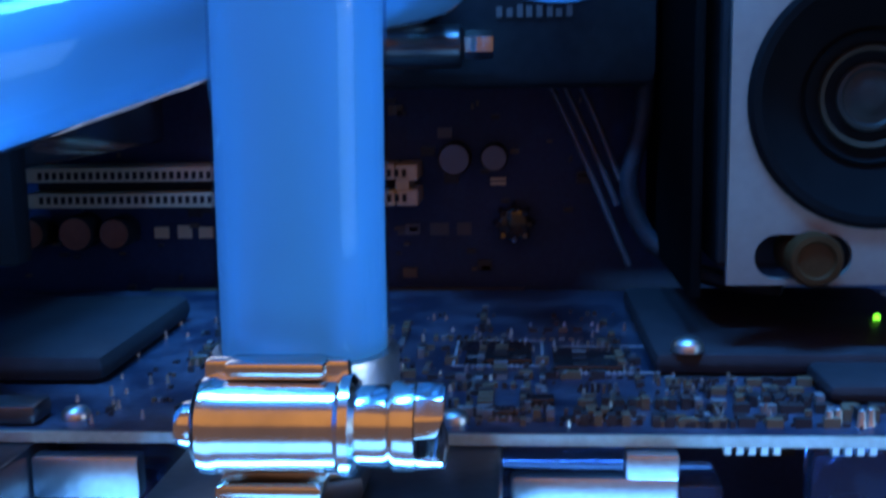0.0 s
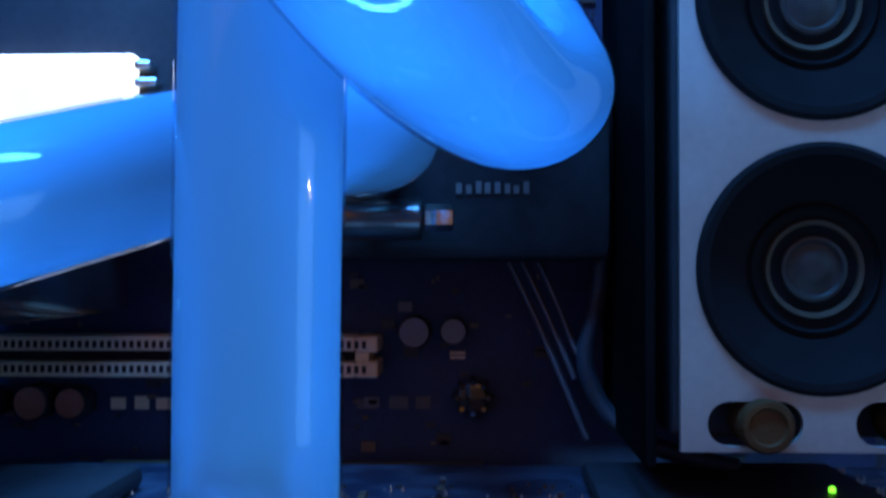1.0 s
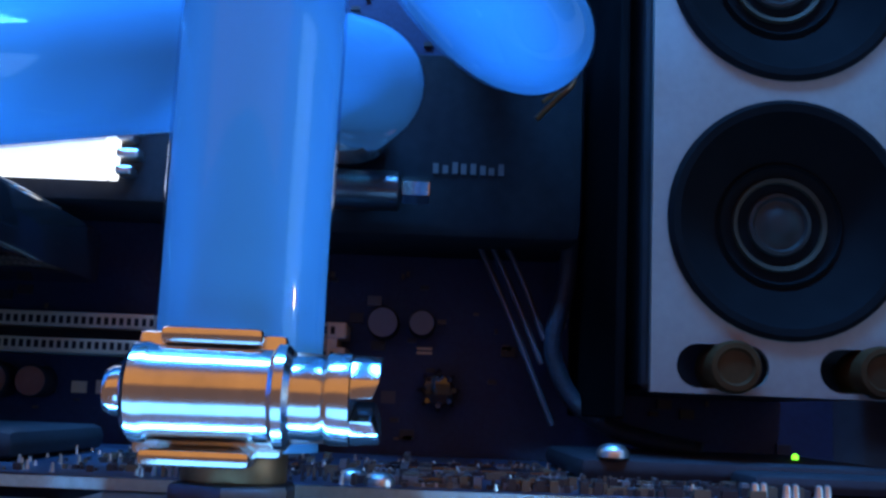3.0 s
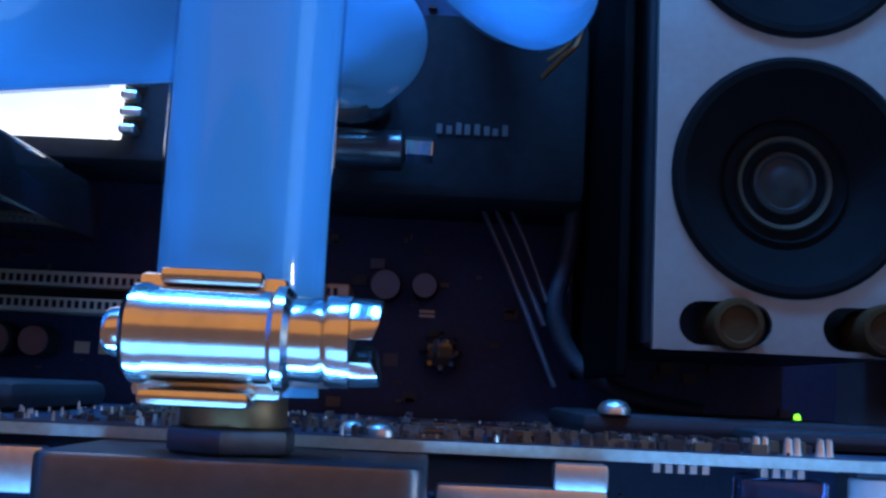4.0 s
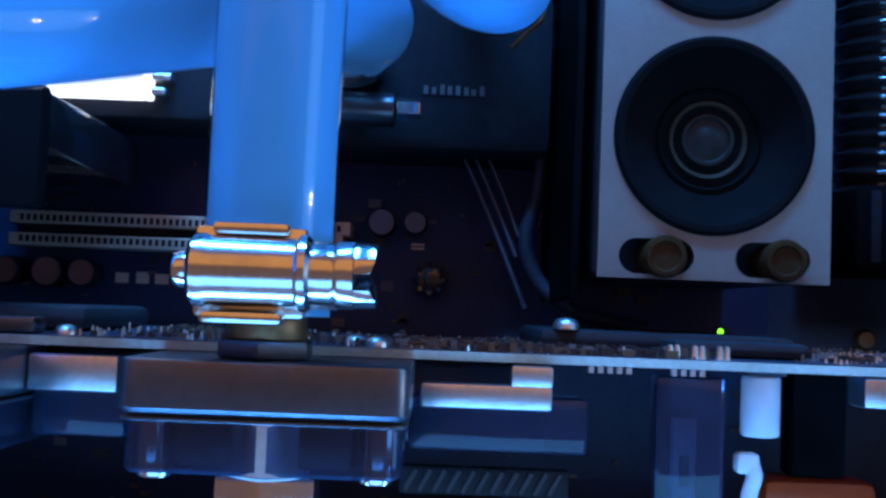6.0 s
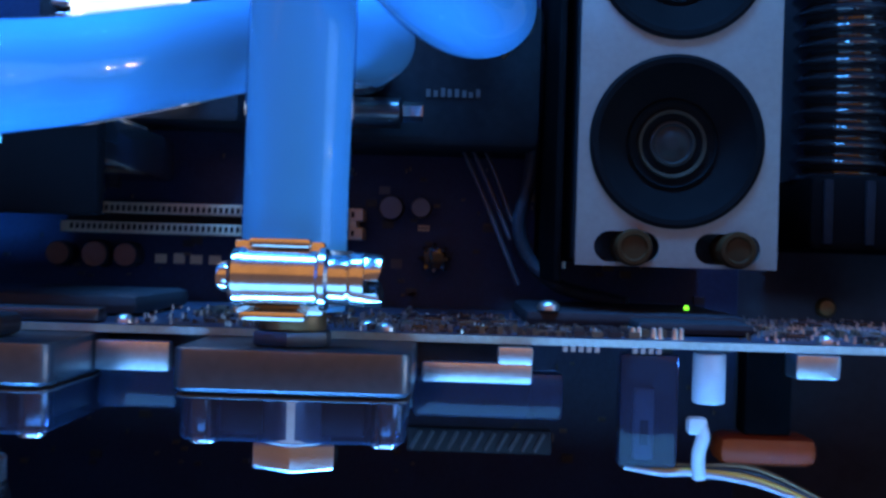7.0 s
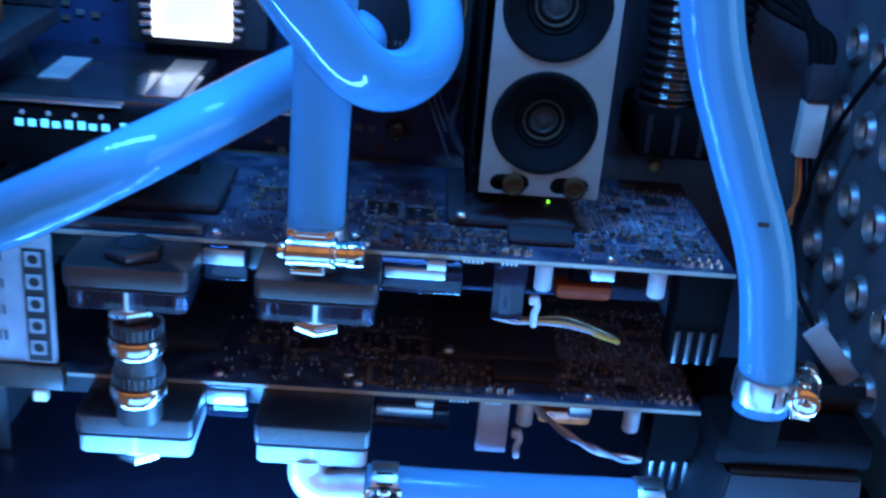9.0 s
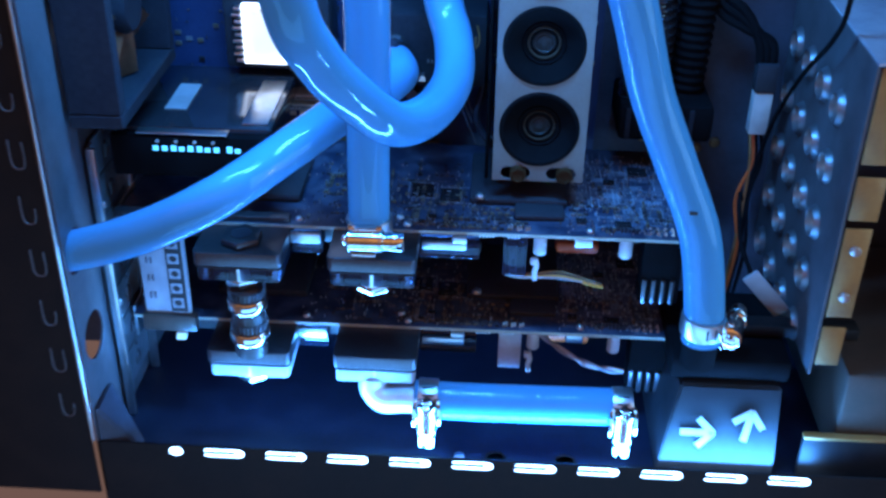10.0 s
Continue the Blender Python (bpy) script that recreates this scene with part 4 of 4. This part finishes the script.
for k in range(4):
    part("pin_dot", rod((-0.090 + 0.009 * k, 0.0044, 0.0412), (-0.090 + 0.009 * k, 0.0036, 0.0412), 0.0008, seg=10), M_WHITE, snd)

# ---- bridge label between the cards ----
bridge = thing("card_bridge", "white labelled bridge strip joining the two cards", "bridge")
part("strip", box((-0.1040, -0.0060, -0.0520), (-0.0800, -0.0042, 0.0060), 0.0012), M_LABEL, bridge, "white printed strip")
part("print_field", box((-0.0908, -0.0064, -0.0510), (-0.0808, -0.0061, -0.0045), 0.0001), M_LABEL, bridge)
part("print_field", box((-0.0901, -0.0067, -0.0502), (-0.0816, -0.0065, -0.0053)), M_INK, bridge, smooth=False)
for k in range(5):
    z = -0.0060 - 0.0088 * k
    sheet_with_holes("pale_ring", (-0.0890, -0.0068, z - 0.0062), (1, 0, 0), (0, 0, 1), 0.0056, 0.0056, 0.0005, [(0.0028, 0.0028, 0.0020, 0.0020, 3)], M_LABEL, bridge)
for k in range(4):
    z = -0.0060 - 0.0105 * k
    for dx in (0.0, 0.0022):
        part("dark_bar", box((-0.1005 + dx, -0.0066, z - 0.0050), (-0.0995 + dx, -0.0061, z - 0.0014)), M_DIMPRINT, bridge, smooth=False)
part("foot", box((-0.1060, -0.0080, -0.0620), (-0.0780, -0.0020, -0.0525), 0.001), M_BAY, bridge, "brown connector shoe")
part("latch", box((-0.0890, -0.0090, -0.0665), (-0.0840, -0.0050, -0.0622), 0.0006), M_IVORY, bridge)

# ---- hoses ----
R = 0.0101


def hose_thing(label, points):
    h = thing("coolant_hose", label, "hose", "blue coolant hoses")
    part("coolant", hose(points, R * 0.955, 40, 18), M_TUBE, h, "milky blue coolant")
    part("hose_wall", hose(points, R, 48, 18), M_WALL, h, "clear glossy hose wall")
    return h


VX, VY = 0.0140, -0.0165
hose_thing("milky blue coolant hose rising from the upper card", ((VX, VY, 0.0050), (VX, VY, 0.03), (VX + 0.0005, VY, 0.07), (VX + 0.001, VY, 0.12), (VX + 0.001, VY - 0.002, 0.20), (VX + 0.002, VY - 0.004, 0.33)))
hose_thing("milky blue coolant hose running out through the rear wall", ((-0.185, -0.010, -0.024), (-0.1245, -0.0340, 0.0010), (-0.0840, -0.0465, 0.0208), (-0.0500, -0.0455, 0.0388), (-0.0255, -0.0195, 0.0480), (0.0030, 0.0116, 0.0597), (0.0225, 0.0352, 0.0657), (0.0190, 0.0560, 0.0660)))
hose_thing("milky blue coolant hose hanging in a loop", ((0.008, -0.095, 0.33), (-0.006, -0.105, 0.20), (-0.0028, -0.0970, 0.1458), (0.0036, -0.0799, 0.1186), (0.0145, -0.0597, 0.0949), (0.0290, -0.0370, 0.0735), (0.0418, -0.0060, 0.0658), (0.0503, 0.0220, 0.0700), (0.0495, 0.0450, 0.0815), (0.0430, 0.0600, 0.0990), (0.0400, 0.064, 0.130), (0.040, 0.066, 0.22)))
dh = hose_thing("milky blue coolant hose standing on the pump", ((0.1080, -0.042, 0.33), (0.1105, -0.040, 0.2), (0.1165, -0.0376, 0.1575), (0.1275, -0.0290, 0.1206), (0.1385, -0.0200, 0.0846), (0.1535, -0.0160, 0.0496), (0.1690, -0.0170, 0.0128), (0.1755, -0.0215, -0.0251), (0.1760, -0.0225, -0.0420)))
part("dark_mark", box((0.1607, -0.0266, 0.0290), (0.1645, -0.0254, 0.0305), 0.0003), M_INK, dh)
HY, HZ = -0.0200, -0.0890
hose_thing("short milky blue coolant hose lying to the pump", ((0.0360, HY, HZ), (0.07, HY, HZ - 0.0004), (0.11, HY + 0.001, HZ - 0.0006), (0.1460, HY + 0.001, HZ)))


def hose_clamp(name_label, m):
    """A worm-drive hose clamp round the z axis of m, its screw across the front."""
    c = thing("hose_clamp", name_label, "hose clamp", "hose clamps")
    band = spin([(0.0102, -0.0050), (0.0108, -0.0050), (0.0110, -0.0044), (0.0110, 0.0044), (0.0108, 0.0050), (0.0102, 0.0050)], Matrix(), 40)
    housing = box((-0.0070, -0.0120, -0.0066), (0.0090, -0.0098, 0.0066), 0.0008)
    axis = pose(0, -0.0140, 0) @ Matrix.Rotation(radians(90), 4, "Y")
    barrel = spin([(0.0008, -0.0096), (0.0022, -0.0092), (0.0026, -0.0084), (0.0026, -0.0072), (0.0042, -0.0070), (0.0052, -0.0062), (0.0053, -0.0050), (0.0050, -0.0042), (0.0049, 0.0080), (0.0055, 0.0086), (0.0055, 0.0096), (0.0048, 0.0102), (0.0001, 0.0102)], axis, 40)
    neck = spin([(0.0043, 0.0102), (0.0044, 0.0130), (0.0040, 0.0137), (0.0001, 0.0137)], axis, 32)
    head = spin([(0.0046, 0.0137), (0.0048, 0.0141), (0.0048, 0.0162), (0.0001, 0.0162)], axis, 32)
    for side in (1, -1):
        cheek = bmesh.new()
        ring = [(0.0011, side * 0.0045), (0.0030, side * 0.0036), (0.0045, side * 0.0016), (0.0045, -side * 0.0016), (0.0030, -side * 0.0036), (0.0011, -side * 0.0045)]
        low = [cheek.verts.new((0.0162, -0.0140 + q, side * h)) for h, q in ring]
        high = [cheek.verts.new((0.0194 if h > 0.002 else 0.0186, -0.0140 + q * 0.94, side * (h * 0.94 + 0.0001))) for h, q in ring]
        cheek.faces.new(low)
        cheek.faces.new(high)
        for k in range(6):
            cheek.faces.new((low[k], low[(k + 1) % 6], high[(k + 1) % 6], high[k]))
        bmesh.ops.recalc_face_normals(cheek, faces=cheek.faces[:])
        bmesh.ops.bevel(cheek, geom=cheek.edges[:], offset=0.0003, segments=2, affect="EDGES", profile=0.5)
        bmesh.ops.rotate(cheek, cent=(0, -0.0140, 0), matrix=Matrix.Rotation(radians(14), 3, "X"), verts=cheek.verts[:])
        join(head, cheek)
    slot = box((0.01622, -0.0180, -0.0009), (0.0164, -0.0100, 0.0009), turn=Matrix.Rotation(radians(14), 4, "X"))
    foot = box((-0.0050, -0.0172, -0.0074), (0.0065, -0.0112, -0.0056), 0.0007)
    top = box((-0.0040, -0.0150, 0.0050), (0.0068, -0.0105, 0.0070), 0.0007)
    for nm, b in (("band", band), ("housing", housing), ("screw_barrel", barrel), ("screw_neck", neck), ("screw_head", head), ("screw_slot", slot), ("housing_foot", foot), ("housing_top", top)):
        bmesh.ops.transform(b, matrix=m if nm == "band" else m @ pose(-0.0019, 0, 0), verts=b.verts[:])
        part(nm, b, {"band": M_STEEL, "screw_slot": M_SOOT}.get(nm, M_NICKEL), c)
    for k in range(9):
        a = radians(-60 + 22 * k) if k > 3 else radians(200 + 22 * k)
        b = box((0.01095, -0.0005, -0.0030), (0.01115, 0.0005, 0.0030))
        bmesh.ops.transform(b, matrix=m @ Matrix.Rotation(a, 4, "Z"), verts=b.verts[:])
        part("band_slot", b, M_BLACK, c, smooth=False)
    return c


hose_clamp("nickel worm-drive clamp on the upright hose", pose(VX, VY, 0.0111))
hose_clamp("nickel worm-drive clamp on the pump hose", pose(0.1760, -0.0222, -0.0325, 0, 0, 72))
hose_clamp("nickel worm-drive clamp at the short hose's card end", pose(0.0430, HY, HZ, 0, 90, 0))
hose_clamp("nickel worm-drive clamp at the short hose's pump end", pose(0.1420, HY, HZ, 0, 90, 0))


def barb(label, p, q, r0=0.0062):
    """A hose fitting from p to q: hexagon collar and a ribbed stem."""
    b = thing("hose_fitting", label, "hose fitting", "hose fittings")
    p, q = Vector(p), Vector(q)
    d = (q - p).normalized()
    n = (q - p).length
    part("collar", rod(p, p + d * n * 0.45, r0 * 1.25, seg=6, bevel=0.0006), M_DARKMETAL, b)
    part("stem", rod(p + d * n * 0.45, q, r0, bevel=0.0004), M_BRASS, b)
    return b


barb("dark hexagon hose fitting on the upper inlet block", (VX, VY + 0.001, -0.0017), (VX, VY + 0.001, 0.0048), 0.0062)
barb("nickel hose fitting under the lower inlet block", (0.0140, -0.0120, -0.0795), (0.0140, -0.0160, -0.0900))
elbow = thing("hose_elbow", "bright nickel elbow below the lower inlet block", "hose fitting", "hose fittings")
part("bend", hose(((0.0140, -0.0150, -0.0800), (0.0145, -0.0170, -0.0860), (0.0200, -0.0195, -0.0900), (0.0300, HY, HZ), (0.0355, HY, HZ)), 0.0075, 24), M_SATIN, elbow)
plug = thing("blanking_plug", "dark hexagon blanking plug on the inlet block", "plug")
part("hexagon", rod((-0.0485, -0.0140, -0.0016), (-0.0485, -0.0140, 0.0024), 0.0104, seg=6, bevel=0.0011), M_DARKMETAL, plug)
part("recess", rod((-0.0485, -0.0140, 0.0025), (-0.0485, -0.0140, 0.0027), 0.0056, seg=6), M_SOOT, plug)

# link fitting between the two cards
joint = thing("link_fitting", "knurled nickel link fitting between both cards", "link fitting")
LX, LY = -0.0468, -0.0205
for z in (-0.0310, -0.0500):
    part("ring", spin([(0.0070, -0.0044), (0.0095, -0.0042), (0.0100, -0.0034), (0.0100, 0.0010), (0.0094, 0.0020), (0.0070, 0.0024)], pose(LX, LY, z), 36), M_NICKEL, joint, "polished nickel ring")
    for k in range(26):
        a = 2 * math.pi * k / 26
        b = box((0.0080, -0.0004, 0.0030), (0.0092, 0.0004, 0.0074), 0.0002)
        bmesh.ops.transform(b, matrix=pose(LX, LY, z) @ Matrix.Rotation(a, 4, "Z"), verts=b.verts[:])
        part("knurl", b, M_DARKMETAL, joint, smooth=False)
part("stem", rod((LX, LY, -0.0625), (LX, LY, -0.0245), 0.0081), M_BLOCK, joint)
part("waist", rod((LX, LY, -0.0425), (LX, LY, -0.0375), 0.0082, seg=6, bevel=0.0005), M_DARKMETAL, joint)

# ---- pump box with printed arrows ----
pump = thing("pump", "black pump box with white printed arrows on its slope", "pump")
bm = bmesh.new()
prof = ((-0.0340, FLOOR + 0.0005, 0.1605, 0.2200), (-0.0340, -0.1095, 0.1610, 0.2205), (-0.0220, -0.0700, 0.1700, 0.2205), (0.0500, -0.0700, 0.1700, 0.2205), (0.0500, FLOOR + 0.0005, 0.1605, 0.2200))
a = [bm.verts.new((x0, y, z)) for y, z, x0, x1 in prof]
b = [bm.verts.new((x1, y, z)) for y, z, x0, x1 in prof]
bm.faces.new(a)
bm.faces.new(b[::-1])
for i in range(5):
    bm.faces.new((a[i], b[i], b[(i + 1) % 5], a[(i + 1) % 5]))
bmesh.ops.recalc_face_normals(bm, faces=bm.faces[:])
bmesh.ops.bevel(bm, geom=bm.edges[:], offset=0.0012, segments=2, affect="EDGES")
part("body", bm, M_PUMP, pump)
part("cap", box((0.1640, -0.0200, -0.0690), (0.2240, 0.0450, -0.0560), 0.003), M_RUBBER, pump, "black rounded cap")
part("stem", rod((0.1760, -0.0215, -0.0560), (0.1760, -0.0225, -0.0425), 0.0085), M_RUBBER, pump)
slope = Matrix.Translation((0.1925, -0.0280, -0.0912)) @ Matrix.Rotation(math.atan2(0.0395, 0.012), 4, "X")


def arrow_mesh(m):
    bm = box((-0.0090, -0.0017, 0.0012), (0.0060, 0.0017, 0.0018))
    for s in (1, -1):
        head = box((-0.0055, -0.0017, 0.0013), (0.0055, 0.0017, 0.0019))
        bmesh.ops.transform(head, matrix=Matrix.Translation((0.0035, s * 0.0036, 0)) @ Matrix.Rotation(radians(-45 * s), 4, "Z"), verts=head.verts[:])
        join(bm, head)
    bmesh.ops.transform(bm, matrix=m, verts=bm.verts[:])
    return bm


part("arrow", arrow_mesh(slope @ pose(-0.0120, -0.0030, 0)), M_WHITE, pump, "white printed arrow", False)
part("arrow", arrow_mesh(slope @ pose(0.0125, 0.0020, 0, 0, 0, 78)), M_WHITE, pump, "white printed arrow", False)

# ---- loose wiring at the drive cage ----
wire = thing("fan_lead", "black lead hanging before the drive cage", "cable")
part("lead", hose(((0.216, -0.012, 0.175), (0.2200, -0.002, 0.1226), (0.2205, 0.0111, 0.1007), (0.2195, 0.0423, 0.0721), (0.2180, 0.0669, 0.0427), (0.2160, 0.078, 0.0180), (0.212, 0.080, -0.02)), 0.0012, 10), M_RUBBER, wire)
conn = thing("lead_connector", "white and black lead connector hanging on a cable", "connector")
part("white_shell", box((0.2065, 0.078, 0.0220), (0.2165, 0.086, 0.0460), 0.001), M_WHITE, conn)
part("black_shell", box((0.2060, 0.077, 0.0465), (0.2170, 0.087, 0.0620), 0.001), M_BLACK, conn)
for k, (m, x) in enumerate(((M_BRASS, 0.2085), (M_RUBBER, 0.2115), (M_RUBBER, 0.2145), (M_ORANGE, 0.2100))):
    part("lead", hose(((x, 0.082, 0.0220), (x + 0.002, 0.080, 0.0050), (x + 0.001 - 0.002 * k, 0.074, -0.0150), (x - 0.002, 0.066, -0.0400), (x - 0.006, 0.060, -0.070)), 0.0010, 8), m, conn)
for k in range(3):
    part("lead", hose(((0.2080 + 0.003 * k, 0.082, 0.0610), (0.2060 + 0.003 * k, 0.084, 0.0720), (0.1980, 0.088, 0.0860 - 0.004 * k), (0.1850, 0.094, 0.0950 - 0.005 * k), (0.165, 0.100, 0.110)), 0.0026, 10), M_RUBBER, conn)
tie = thing("white_tag", "white plastic tag on the wiring by the pump", "tag")
part("strip", box((-0.0150, -0.0010, -0.0045), (0.0150, 0.0010, 0.0045), 0.0008), M_LABEL, tie)
tie.matrix_world = pose(0.2140, 0.015, -0.0380, 0, 48, 0)
tag_lead = tagged(link("tag_lead", hose(((0.2050, 0.016, -0.0270), (0.2000, 0.030, -0.0150), (0.2010, 0.050, 0.0000), (0.2060, 0.065, -0.01)), 0.0012, 8), M_RUBBER, smooth=True), "black lead that carries the white tag", "cable")
strut = thing("cage_strut", "black steel strut across the cage foot", "strut")
part("bar", box((0.1900, 0.0000, -0.0545), (0.2600, 0.0100, -0.0480), 0.0008), M_CASE_DARK, strut)
screw = thing("floor_screw", "small bright screw on the case floor", "screw")
part("head", spin([(0.0028, 0), (0.0028, 0.0012), (0.0020, 0.0020), (0.0001, 0.0022)], pose(0.0600, -0.0300, FLOOR), 18), M_SOLDER, screw)
for x in (0.0790, 0.1150):
    ring = tagged(link("floor_ring", spin([(0.0062, 0), (0.0060, 0.0006), (0.0050, 0.0006), (0.0048, 0)], pose(x, -0.0300, FLOOR + 0.0001), 28), M_CASE_DARK, smooth=True), "embossed ring in the dark case floor", "ring", kind="structure")
